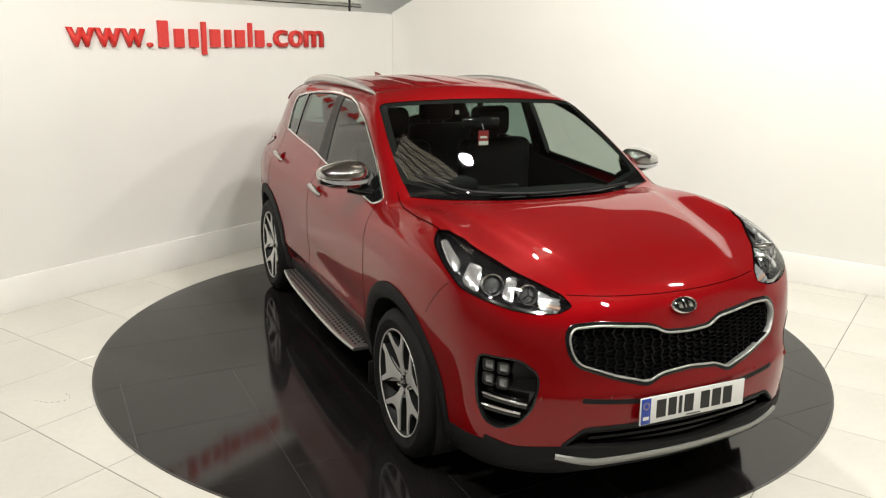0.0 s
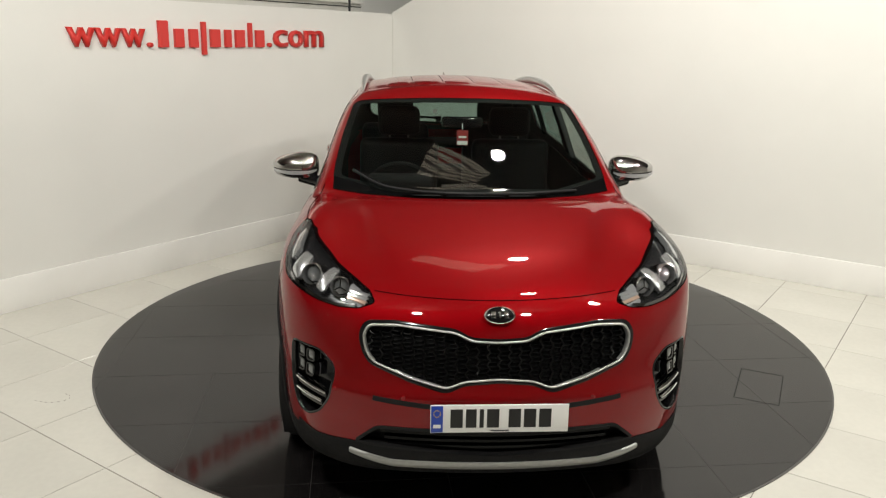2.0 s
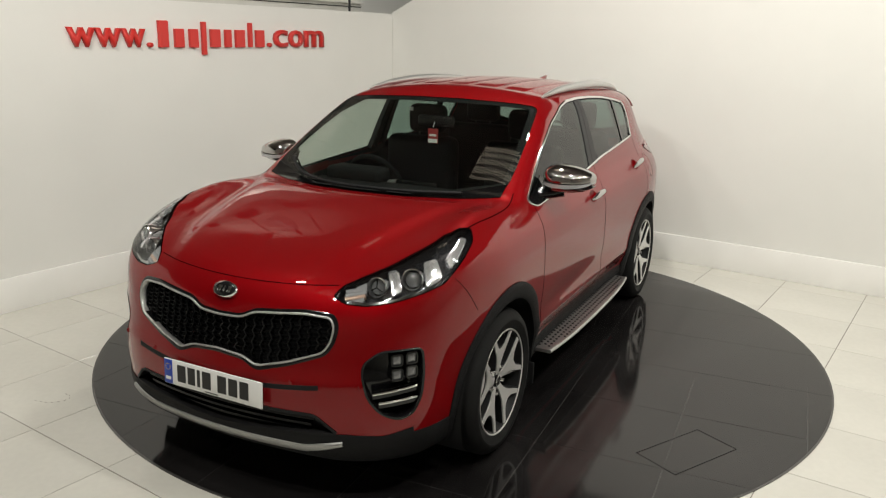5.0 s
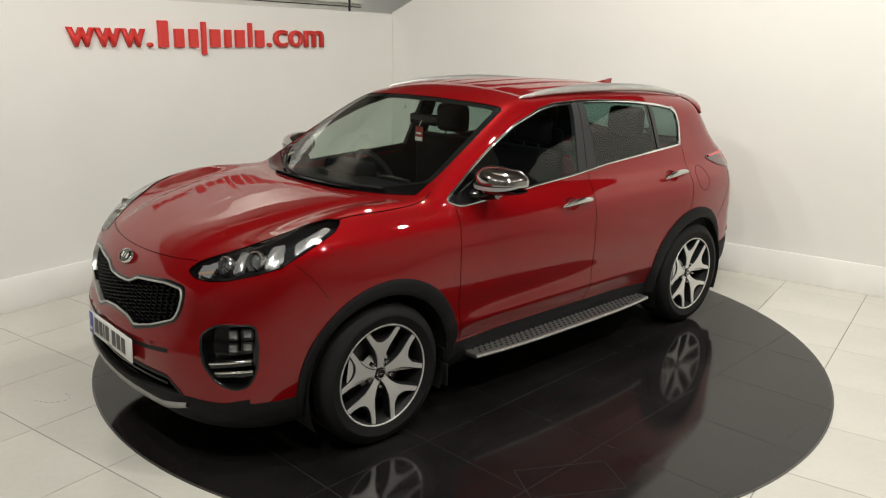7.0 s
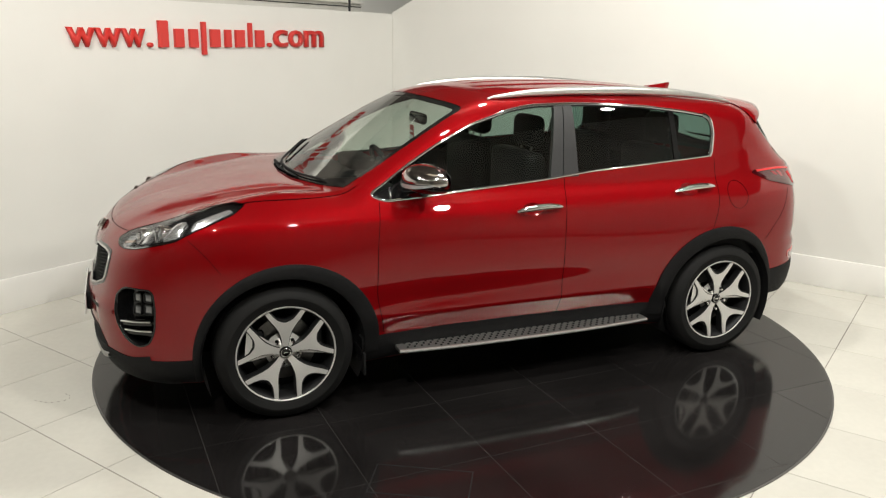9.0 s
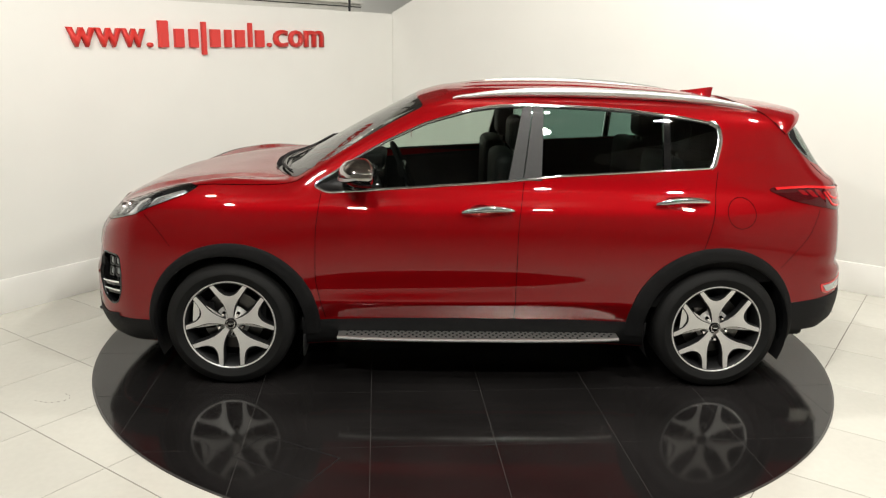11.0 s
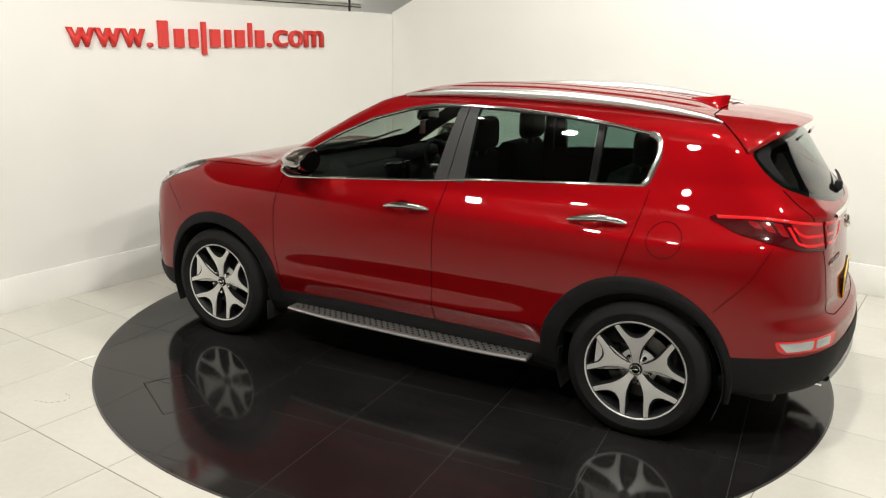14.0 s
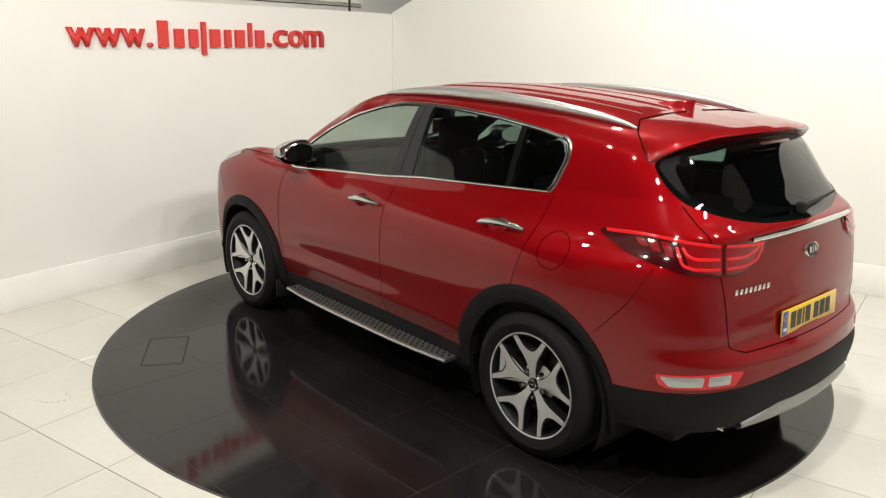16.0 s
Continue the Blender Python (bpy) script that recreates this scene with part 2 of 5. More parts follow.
def build_room():
    t, far, near = 0.10, 8.0, -9.5
    # short wall with the sign: the room's x = 0, from y = 0 to near
    bm = box((t, -near, WALL_TOP), (-t / 2, near / 2, WALL_TOP / 2))
    thing("wall_west", "white painted partition wall with a red sign", "wall", bm, WALL, kind="structure", m=ROOM, smooth=0)
    # long wall: taller, with a slanted end beside the corner
    bm = bmesh.new()
    outline = [(0.002, -0.006), (far, -0.006), (far, 2.6), (1.1, 2.6), (0.25, 2.245), (0.002, 2.13)]
    front = [bm.verts.new((x, 0, z)) for x, z in outline]
    back = [bm.verts.new((x, t, z)) for x, z in outline]
    bm.faces.new(front)
    bm.faces.new(back[::-1])
    for i in range(len(outline)):
        j = (i + 1) % len(outline)
        bm.faces.new((front[i], back[i], back[j], front[j]))
    thing("wall_north", "tall plain white painted wall", "wall", bm, WALL, kind="structure", m=ROOM, smooth=0)
    # walls that close the place behind the camera
    bm = box((t, -near, 4.2), (far + t / 2, near / 2, 2.1))
    thing("wall_east", "plain grey painted wall", "wall", bm, BACK_WALL, kind="structure", m=ROOM, smooth=0)
    bm = box((far, t, 4.2), (far / 2, near - t / 2, 2.1))
    thing("wall_south", "plain grey painted wall", "wall", bm, BACK_WALL, kind="structure", m=ROOM, smooth=0)
    # skirting boards with a bevelled top
    for name, size, at in (("baseboard_west", (0.022, -near - 0.03, 0.241), (0.011, near / 2 - 0.01, 0.1145)),
                           ("baseboard_north", (far - 0.03, 0.022, 0.241), (far / 2 + 0.015, -0.011, 0.1145))):
        thing(name, "tall white gloss skirting board along the wall", "skirting board", box(size, at, 0.006), SKIRT, kind="structure", m=ROOM)
    # ceiling of dark boards on beams, high above the partition
    bm = box((far + 4.2, 14.0, 0.06), (far / 2 - 2.0, near / 2 + 2.0, 4.23))
    x = -3.9
    while x < far:
        box((0.16, 14.0, 0.035), (x, near / 2 + 2.0, 4.19), bm=bm)
        x += 0.42
    thing("ceiling", "high dark ceiling of boards and battens", "ceiling", bm, CEILING, kind="structure", m=ROOM, smooth=0)
    # rooflight of translucent strips between battens
    light = tagged(new("roof_light"), "translucent rooflight of pale strips between dark battens", "rooflight", kind="structure")
    light.matrix_basis = pose(0.02, 0.10, 4.10, 0, 0, ROOM_TURN + 8)
    for k in range(5):
        part("strip", box((0.85, 0.075, 0.012), (0, -0.22 + 0.11 * k, 0), 0.002), ROOF_GLOW, light, smooth=0)
    part("surround", box((0.95, 0.62, 0.05), (0, 0, 0.032), 0.005), CEILING, light, smooth=0)
    # the hall beyond the low partition
    # unseen dark upper part, added so that bonnet and windscreen reflect dark
    bm = box((t, 14.0, 1.6), (-2.78, near / 2 + 2.0, 3.4))
    thing("wall_upper", "unseen dark upper wall added to the hall beyond", "wall", bm, CEILING, kind="structure", m=ROOM, smooth=0)
    bm = box((t, 14.0, 2.6), (-2.8, near / 2 + 2.0, 1.3))
    thing("wall_beyond", "plain pale wall of the hall beyond the partition", "wall", bm, WALL, kind="structure", m=ROOM, smooth=0)
    bm = box((12.2, t, 4.2), (far / 2 - 2.0, 4.4, 2.1))
    thing("wall_behind", "plain grey wall of the hall behind", "wall", bm, STEELWORK, kind="structure", m=ROOM, smooth=0)


def build_beyond():
    """Steelwork that shows above the low wall."""
    beam = thing("steel_beam", "pale grey steel beam beyond the partition wall", "beam", box((0.06, 6.0, 0.44), (-0.55, -2.9, 2.28), 0.004), PALE_STEEL, m=ROOM, smooth=0, kind="structure")
    part("beam_joint", box((0.012, 6.0, 0.009), (-0.516, -2.9, 2.188)), BLACK, beam, smooth=0)
    part("beam_flange", box((0.05, 6.0, 0.012), (-0.50, -2.9, 2.225), 0.002), PALE_STEEL, beam, smooth=0)
    bm = tube([(-0.28, -0.36, 2.02), (-0.28, -0.36, 2.9)], 0.012, 8)
    thing("hanging_rod", "thin black rod hanging behind the partition wall", "rod", bm, BLACK, m=ROOM, kind="structure")


def build_spots():
    """Black box lamps on rods from the ceiling along the partition wall; they are off."""
    for k in range(5):
        m = ROOM @ pose(0.30, -0.75 - 0.66 * k, 2.62, 0, 20, 0)
        spot = thing("box_lamp", "black box lamp hanging over the partition wall", "lamp", m=m, group="box lamps")
        part("body", box((0.15, 0.20, 0.16), (0, 0, 0), 0.012), BLACK, spot)
        part("rod", tube([(0, 0, 0.07), tuple((ROOM @ pose(0.30, -0.75 - 0.66 * k, 2.62, 0, 20, 0)).inverted() @ (ROOM @ Vector((0.30, -0.75 - 0.66 * k, 4.18))))], 0.010, 8), BLACK, spot)


def build_sign():
    """Raised red lettering; the name in it is plain bars."""
    e = 0.032
    turn = ROOM @ Matrix(((0, 0, 1, 0.0), (1, 0, 0, -0.11), (0, 1, 0, 0), (0, 0, 0, 1)))
    sign = thing("wall_sign", "raised red lettering fixed on the white partition wall", "sign", m=turn)
    # local axes: x along the wall, y up, z out of the wall

    def letters(text, x, y, width, height):
        cu = bpy.data.curves.new("letter", "FONT")
        cu.body, cu.size, cu.extrude, cu.offset, cu.resolution_u = text, 1.0, 0.0, 0.012, 3
        ob = new("letter", cu)
        me = bpy.data.meshes.new_from_object(ob.evaluated_get(bpy.context.evaluated_depsgraph_get()))
        bpy.data.objects.remove(ob)
        bm = bmesh.new()
        bm.from_mesh(me)
        bpy.data.meshes.remove(me)
        v = np.array([p.co[:] for p in bm.verts])
        lo, hi = v.min(0), v.max(0)
        for p in bm.verts:
            p.co = (x + (p.co.x - lo[0]) / (hi[0] - lo[0]) * width, y + (p.co.y - lo[1]) / (hi[1] - lo[1]) * height, e)
        ext = bmesh.ops.extrude_face_region(bm, geom=bm.faces[:])
        for p in [g for g in ext["geom"] if isinstance(g, bmesh.types.BMVert)]:
            p.co.z = 0.001
        part("letter", bm, SIGN_RED, sign, smooth=0)

    def bar(x, y, width, height):
        part("bar", box((width * 0.72, height, e), (x + width / 2, y + height / 2, e / 2 + 0.001), 0.004), SIGN_RED, sign, smooth=0)

    letters("w", -3.52, 1.765, 0.205, 0.135)
    letters("w", -3.31, 1.765, 0.205, 0.135)
    letters("w", -3.10, 1.765, 0.195, 0.135)
    letters(".", -2.885, 1.765, 0.042, 0.036)
    # nine plain bars stand for the name
    for x, y, w, h in ((-2.80, 1.765, 0.115, 0.20), (-2.655, 1.765, 0.115, 0.142), (-2.515, 1.765, 0.11, 0.142), (-2.385, 1.708, 0.052, 0.258),
                       (-2.31, 1.768, 0.13, 0.142), (-2.155, 1.768, 0.085, 0.142), (-2.05, 1.768, 0.13, 0.142), (-1.895, 1.770, 0.048, 0.20), (-1.825, 1.770, 0.125, 0.142)):
        bar(x, y, w, h)
    letters(".", -1.672, 1.772, 0.042, 0.036)
    letters("c", -1.60, 1.770, 0.165, 0.15)
    letters("o", -1.415, 1.770, 0.175, 0.15)
    letters("m", -1.215, 1.772, 0.245, 0.15)


# ---- the car's form: one smooth solid, from which its panels are taken ----
SIDE = curve((0.15, 0.80), (0.30, 0.872), (0.42, 0.890), (0.55, 0.8945), (0.72, 0.901), (0.88, 0.898), (0.97, 0.882), (1.04, 0.848), (1.10, 0.810), (1.20, 0.773), (1.35, 0.722), (1.50, 0.660), (1.58, 0.612), (1.75, 0.48))
TAPER = curve((-2.35, 0.28), (-2.2, 0.20), (-2.0, 0.105), (-1.75, 0.045), (-1.45, 0.012), (-1.2, 0.0), (0.9, 0.0), (1.3, 0.0), (1.6, 0.014), (1.85, 0.058), (2.05, 0.145), (2.2, 0.25), (2.35, 0.36))
HIGH_TAPER = curve((-2.2, 0.17), (-1.9, 0.10), (-1.5, 0.035), (-1.0, 0.010), (-0.3, 0.0), (0.4, 0.0), (1.0, 0.015))
TOP = curve((-2.15, 1.44), (-1.9, 1.495), (-1.5, 1.560), (-1.0, 1.610), (-0.5, 1.630), (-0.1, 1.622), (0.15, 1.602), (0.30, 1.562), (0.45, 1.490), (0.75, 1.328), (0.98, 1.194), (1.085, 1.132), (1.14, 1.122), (1.25, 1.115), (1.45, 1.093), (1.70, 1.048), (1.90, 0.998), (2.04, 0.945), (2.12, 0.895), (2.2, 0.82), (2.4, 0.6))
FRONT = curve((0.15, 2.10), (0.27, 2.195), (0.33, 2.225), (0.45, 2.238), (0.56, 2.236), (0.62, 2.215), (0.72, 2.195), (0.82, 2.175), (0.88, 2.155), (0.95, 2.12), (1.05, 2.05), (1.4, 1.9), (2, 1.8))
REAR = curve((0.15, -2.05), (0.28, -2.15), (0.38, -2.215), (0.50, -2.235), (0.62, -2.225), (0.70, -2.165), (0.85, -2.145), (0.98, -2.13), (1.08, -2.118), (1.13, -2.115), (1.18, -2.06), (1.28, -1.99), (1.42, -1.895), (1.5, -1.84), (1.7, -1.72))
BOW = curve((-3.0, 0.16), (0.95, 0.16), (1.12, 0.10), (1.35, 0.02), (1.8, 0.06), (2.05, 0.20), (2.4, 0.22))
CROWN = curve((-1.0, 0.0), (1.12, 0.0), (1.35, 0.013), (1.8, 0.013), (2.08, 0.001))
CREASE = curve((-1.0, 0.0), (1.0, 0.0), (1.25, 0.014), (1.8, 0.016), (2.08, 0.003))
WING = curve((-1.0, 0.0), (0.9, 0.0), (1.15, 0.016), (1.45, 0.040), (1.65, 0.034), (1.85, 0.010), (2.0, 0.0))


def smax(a, b, k):
    h = np.maximum(k - np.abs(a - b), 0) / k
    return np.maximum(a, b) + h * h * k * 0.25


def form(x, y, z):
    """Negative inside the car's skin, about a distance near it."""
    y = np.abs(y)
    high = np.clip((z - 1.0) / 0.25, 0, 1)
    taper = TAPER(x) * (1 - high) + HIGH_TAPER(x) * high
    bulge = 0.016 * np.exp(-(((x - 1.33) / 0.36) ** 2)) * np.exp(-(((z - 0.75) / 0.22) ** 2)) + 0.018 * np.exp(-(((x + 1.33) / 0.40) ** 2)) * np.exp(-(((z - 0.85) / 0.24) ** 2))
    door = np.exp(-((x / 0.85) ** 6))
    waist = (0.004 + 0.010 * np.clip((x + 0.45) / 1.1, 0, 1)) * np.exp(-(((z - (0.575 - 0.03 * x)) / 0.065) ** 2)) * door
    tuck = np.clip((0.482 - z) / 0.10, 0, 1)
    waist = waist + 0.046 * tuck * np.exp(-((x / 0.90) ** 10))
    side = y - (SIDE(z) - taper + bulge - waist)
    q = x + BOW(x) * y * y
    fall = y - (0.36 + 0.24 * (1.95 - x))
    ridge = CROWN(x) * np.exp(-((y / 0.42) ** 2)) + CREASE(x) * np.exp(-((fall / np.where(fall > 0, 0.06, 0.24)) ** 2)) + WING(x) * np.exp(-(((y - 0.75) / 0.13) ** 2))
    roof = np.clip((0.35 - x) / 0.3, 0, 1)
    top = (z - (TOP(q) - (0.028 * (1 - roof) + 0.15 * roof) * y * y + ridge)) * 0.88
    low_front = np.clip((0.40 - z) / 0.2, 0, 1)
    front = (x - (FRONT(z) - (0.25 - 0.05 * low_front) * y * y)) * 0.97
    rear = (REAR(z) + (0.24 - 0.09 * np.clip((z - 0.60) / 0.15, 0, 1) + 0.08 * np.clip((z - 1.12) / 0.15, 0, 1)) * y * y - x) * 0.93
    f = smax(smax(side, front, 0.20), rear, 0.20)
    f = smax(f, top, 0.075)
    return smax(f, 0.20 + 0.11 * np.clip((-x - 1.75) / 0.25, 0, 1) - z, 0.05)


def along(axis, low, high, **known):
    """Where the skin is met along one axis, between a place inside and one outside."""
    first = np.asarray(next(iter(known.values())), float)
    lo, hi = np.full(first.shape, float(low)), np.full(first.shape, float(high))
    for _ in range(34):
        mid = (lo + hi) / 2
        inside = form(**{**known, axis: mid}) < 0
        lo, hi = np.where(inside, mid, lo), np.where(inside, hi, mid)
    return (lo + hi) / 2


def normal_at(P):
    e = 0.004
    g = np.stack([form(P[..., 0] + e * (i == 0), P[..., 1] + e * (i == 1), P[..., 2] + e * (i == 2)) - form(P[..., 0] - e * (i == 0), P[..., 1] - e * (i == 1), P[..., 2] - e * (i == 2)) for i in range(3)], -1)
    return g / (np.linalg.norm(g, axis=-1, keepdims=True) + 1e-9)


SLANT = {"corner": radians(40), "rear_corner": radians(140)}


def on_skin(view, A, off=0.0, hand=1):
    """Points of the skin under flat coordinates: 'side' (x, z), 'front' and 'rear' (y, z), 'top' (x, y); off: metres out of the skin."""
    a, b = A[..., 0], A[..., 1]
    if view == "side":
        P = np.stack([a, along("y", 0.0, 1.3, x=a, z=b), b], -1)
    elif view == "front":
        P = np.stack([along("x", -0.6, 2.6, y=a, z=b), a, b], -1)
    elif view in SLANT:
        # slanted views (u, z) at the car's corners
        c, n = math.cos(SLANT[view]), math.sin(SLANT[view])
        lo, hi = np.full(a.shape, -0.2), np.full(a.shape, 3.2)
        for _ in range(34):
            w = (lo + hi) / 2
            inside = form(w * c - a * n, w * n + a * c, b) < 0
            lo, hi = np.where(inside, w, lo), np.where(inside, hi, w)
        P = np.stack([lo * c - a * n, lo * n + a * c, b], -1)
    elif view == "rear":
        P = np.stack([along("x", 0.0, -2.7, y=a, z=b), a, b], -1)
    else:
        P = np.stack([a, b, along("z", 0.6, 2.0, x=a, y=b)], -1)
    P = P + normal_at(P) * np.asarray(off)[..., None] if np.ndim(off) else P + normal_at(P) * off
    return P * np.array([1, hand, 1])


def sheet(view, outline, off=0.003, deep=0.012, hand=1, rings=8, dome=0.0, centre=None):
    """A panel with thickness that follows the skin under a closed outline."""
    O = np.asarray(outline, float)
    c = O.mean(0) if centre is None else np.array(centre)
    s = np.linspace(1, 0, rings + 1)[:-1]
    A = c + (O - c)[None] * s[:, None, None]
    lift = np.broadcast_to((off + dome * (1 - s ** 2))[:, None], A.shape[:2])
    P = on_skin(view, A, lift, hand)
    mid = on_skin(view, c[None], off + dome, hand)[0]
    bm = grid_mesh(P, closed_v=True)
    bm.verts.ensure_lookup_table()
    n, m = P.shape[:2]
    top = bm.verts.new(mid)
    bm.verts.ensure_lookup_table()
    for j in range(m):
        bm.faces.new((bm.verts[(n - 1) * m + j], bm.verts[(n - 1) * m + (j + 1) % m], top))
    bm.verts.ensure_lookup_table()
    under = on_skin(view, O, off - deep, hand)
    low = [bm.verts.new(p) for p in under]
    bm.verts.ensure_lookup_table()
    for j in range(m):
        bm.faces.new((bm.verts[(j + 1) % m], bm.verts[j], low[j], low[(j + 1) % m]))
    return bm


def band(view, inner, outer, off=0.004, deep=0.012, hand=1, cuts=4, closed=False, round_over=0.0):
    """A strip with thickness on the skin between two lines."""
    I, O = np.asarray(inner, float), np.asarray(outer, float)
    s = np.linspace(0, 1, cuts + 1)
    A = I[None] * (1 - s)[:, None, None] + O[None] * s[:, None, None]
    lift = np.broadcast_to((off - round_over * (2 * s - 1) ** 4)[:, None], A.shape[:2])
    P = on_skin(view, A, lift, hand)
    a, b = on_skin(view, I, off - deep, hand), on_skin(view, O, off - deep, hand)
    return grid_mesh(np.concatenate([a[None], P, b[None]]), closed_v=closed)


def line_band(view, line, width, off=0.004, deep=0.01, hand=1, closed=False, cuts=2, round_over=0.0):
    """A strip of one width along a line on the skin."""
    L = np.asarray(line, float)
    if closed:
        T = np.roll(L, -1, 0) - np.roll(L, 1, 0)
    else:
        T = np.gradient(L, axis=0)
    T /= np.linalg.norm(T, axis=1)[:, None] + 1e-9
    N = np.stack([-T[:, 1], T[:, 0]], 1) * width / 2
    return band(view, L - N, L + N, off, deep, hand, cuts, closed, round_over)


# outlines on the car: side views in (x, z), front and rear views in (y, z)
DLO = rounded([(0.885, 1.105), (0.79, 1.160), (0.65, 1.250), (0.50, 1.335), (0.29, 1.432), (0.05, 1.502), (-0.10, 1.525), (-0.32, 1.532), (-0.54, 1.528), (-0.83, 1.512), (-1.12, 1.480), (-1.285, 1.452), (-1.315, 1.43), (-1.325, 1.365), (-1.285, 1.222), (-0.44, 1.170), (-0.11, 1.135), (0.60, 1.085), (0.80, 1.072)], 0.035)
ARCHES = ((1.335, 0.335), (-1.335, 0.335))
ARCH_HOLE = 0.408
GRILLE = rounded([(0.0, 0.777), (0.105, 0.782), (0.165, 0.81), (0.382, 0.829), (0.492, 0.824), (0.513, 0.79), (0.505, 0.735), (0.478, 0.69), (0.33, 0.635), (0.2, 0.602), (0.13, 0.63), (0.0, 0.64), (-0.13, 0.63), (-0.2, 0.602), (-0.33, 0.635), (-0.478, 0.69), (-0.505, 0.735), (-0.513, 0.79), (-0.492, 0.824), (-0.382, 0.829), (-0.165, 0.81), (-0.105, 0.782)], 0.022)
INTAKE = rounded([(0.0, 0.440), (0.46, 0.440), (0.545, 0.365), (0.0, 0.322), (-0.545, 0.365), (-0.46, 0.440)], 0.02)
FOG = rounded([(-0.867, 0.655), (-0.80, 0.703), (-0.631, 0.706), (-0.622, 0.608), (-0.632, 0.504), (-0.668, 0.432), (-0.729, 0.415), (-0.803, 0.450), (-0.855, 0.518), (-0.873, 0.604)], 0.03, 0.01)
LAMP = rounded([(-0.966, 0.893), (-0.948, 0.908), (-0.919, 0.929), (-0.839, 0.957), (-0.724, 0.993), (-0.607, 1.035), (-0.490, 1.079), (-0.411, 1.097), (-0.355, 1.090), (-0.365, 1.051), (-0.428, 1.008), (-0.479, 0.977), (-0.534, 0.940), (-0.622, 0.916), (-0.752, 0.884), (-0.846, 0.871), (-0.921, 0.873)], 0.012, 0.008)
SCREEN = rounded([(1.13, 0.0), (1.08, 0.40), (0.925, 0.706), (0.80, 0.699), (0.588, 0.672), (0.300, 0.620), (0.335, 0.30), (0.345, 0.0), (0.335, -0.30), (0.300, -0.620), (0.588, -0.672), (0.80, -0.699), (0.925, -0.706), (1.08, -0.40)], 0.04)
BACKLIGHT = rounded([(0.0, 1.150), (0.313, 1.162), (0.465, 1.187), (0.559, 1.214), (0.618, 1.245), (0.632, 1.285), (0.636, 1.33), (0.628, 1.392), (0.59, 1.43), (0.539, 1.445), (0.30, 1.470), (0.0, 1.478), (-0.30, 1.470), (-0.539, 1.445), (-0.59, 1.43), (-0.628, 1.392), (-0.636, 1.33), (-0.632, 1.285), (-0.618, 1.245), (-0.559, 1.214), (-0.465, 1.187), (-0.313, 1.162)], 0.04)
FRONT_DOOR = rounded([(0.835, 1.085), (0.862, 0.88), (0.868, 0.60), (0.82, 0.385), (-0.213, 0.375), (-0.213, 0.92), (-0.245, 1.150), (-0.235, 1.55), (0.30, 1.48)], 0.03)
REAR_DOOR = rounded([(-0.245, 1.150), (-0.213, 0.92), (-0.213, 0.375), (-0.80, 0.385), (-0.90, 0.60), (-1.03, 0.735), (-1.20, 0.80), (-1.258, 0.98), (-1.30, 1.21), (-1.29, 1.48), (-0.60, 1.555), (-0.235, 1.55)], 0.03)
HATCH = rounded([(0.0, 0.665), (0.50, 0.667), (0.575, 0.69), (0.59, 0.75), (0.604, 0.875), (0.624, 0.988), (0.63, 1.10), (0.632, 1.22), (0.645, 1.30), (0.635, 1.40), (0.50, 1.49), (0.0, 1.51), (-0.50, 1.49), (-0.635, 1.40), (-0.645, 1.30), (-0.632, 1.22), (-0.63, 1.10), (-0.624, 0.988), (-0.604, 0.875), (-0.59, 0.75), (-0.575, 0.69), (-0.50, 0.667)], 0.04)
BONNET = rounded([(2.105, 0.0), (2.095, 0.20), (2.06, 0.42), (1.98, 0.50), (1.82, 0.575), (1.69, 0.61), (1.56, 0.63), (1.47, 0.70), (1.20, 0.745), (0.98, 0.715), (1.08, 0.52), (1.165, 0.28), (1.19, 0.0), (1.165, -0.28), (1.08, -0.52), (0.98, -0.715), (1.20, -0.745), (1.47, -0.70), (1.56, -0.63), (1.69, -0.61), (1.82, -0.575), (1.98, -0.50), (2.06, -0.42), (2.095, -0.20)], 0.04)


CUPS = ((-0.012, 0.992), (-1.058, 1.045))


def circle(c, r, a0=0.0, a1=360.0, n=72):
    a = np.radians(np.linspace(a0, a1, n, endpoint=abs(a1 - a0) < 359))
    return np.stack([c[0] + r * np.cos(a), c[1] + r * np.sin(a)], 1)


def cup_outline(c):
    return (circle((0, 0), 1, n=40) * np.array([0.062, 0.034])) + np.array(c)


def signed(points, outline):
    """Signed distance to a closed outline (negative inside) and the nearest place on it."""
    a, b = outline, np.roll(outline, -1, 0)
    best, near = np.full(len(points), 1e9), np.zeros_like(points)
    cross = np.zeros(len(points), int)
    for p, q in zip(a, b):
        d = q - p
        t = np.clip(((points - p) @ d) / (d @ d + 1e-12), 0, 1)
        c = p + t[:, None] * d
        r = np.linalg.norm(points - c, axis=1)
        m = r < best
        best[m], near[m] = r[m], c[m]
        up = (p[1] > points[:, 1]) != (q[1] > points[:, 1])
        cross += up & (points[:, 0] < p[0] + (points[:, 1] - p[1]) * d[0] / (d[1] if abs(d[1]) > 1e-12 else 1e-12))
    return np.where(cross % 2 == 1, -best, best), near


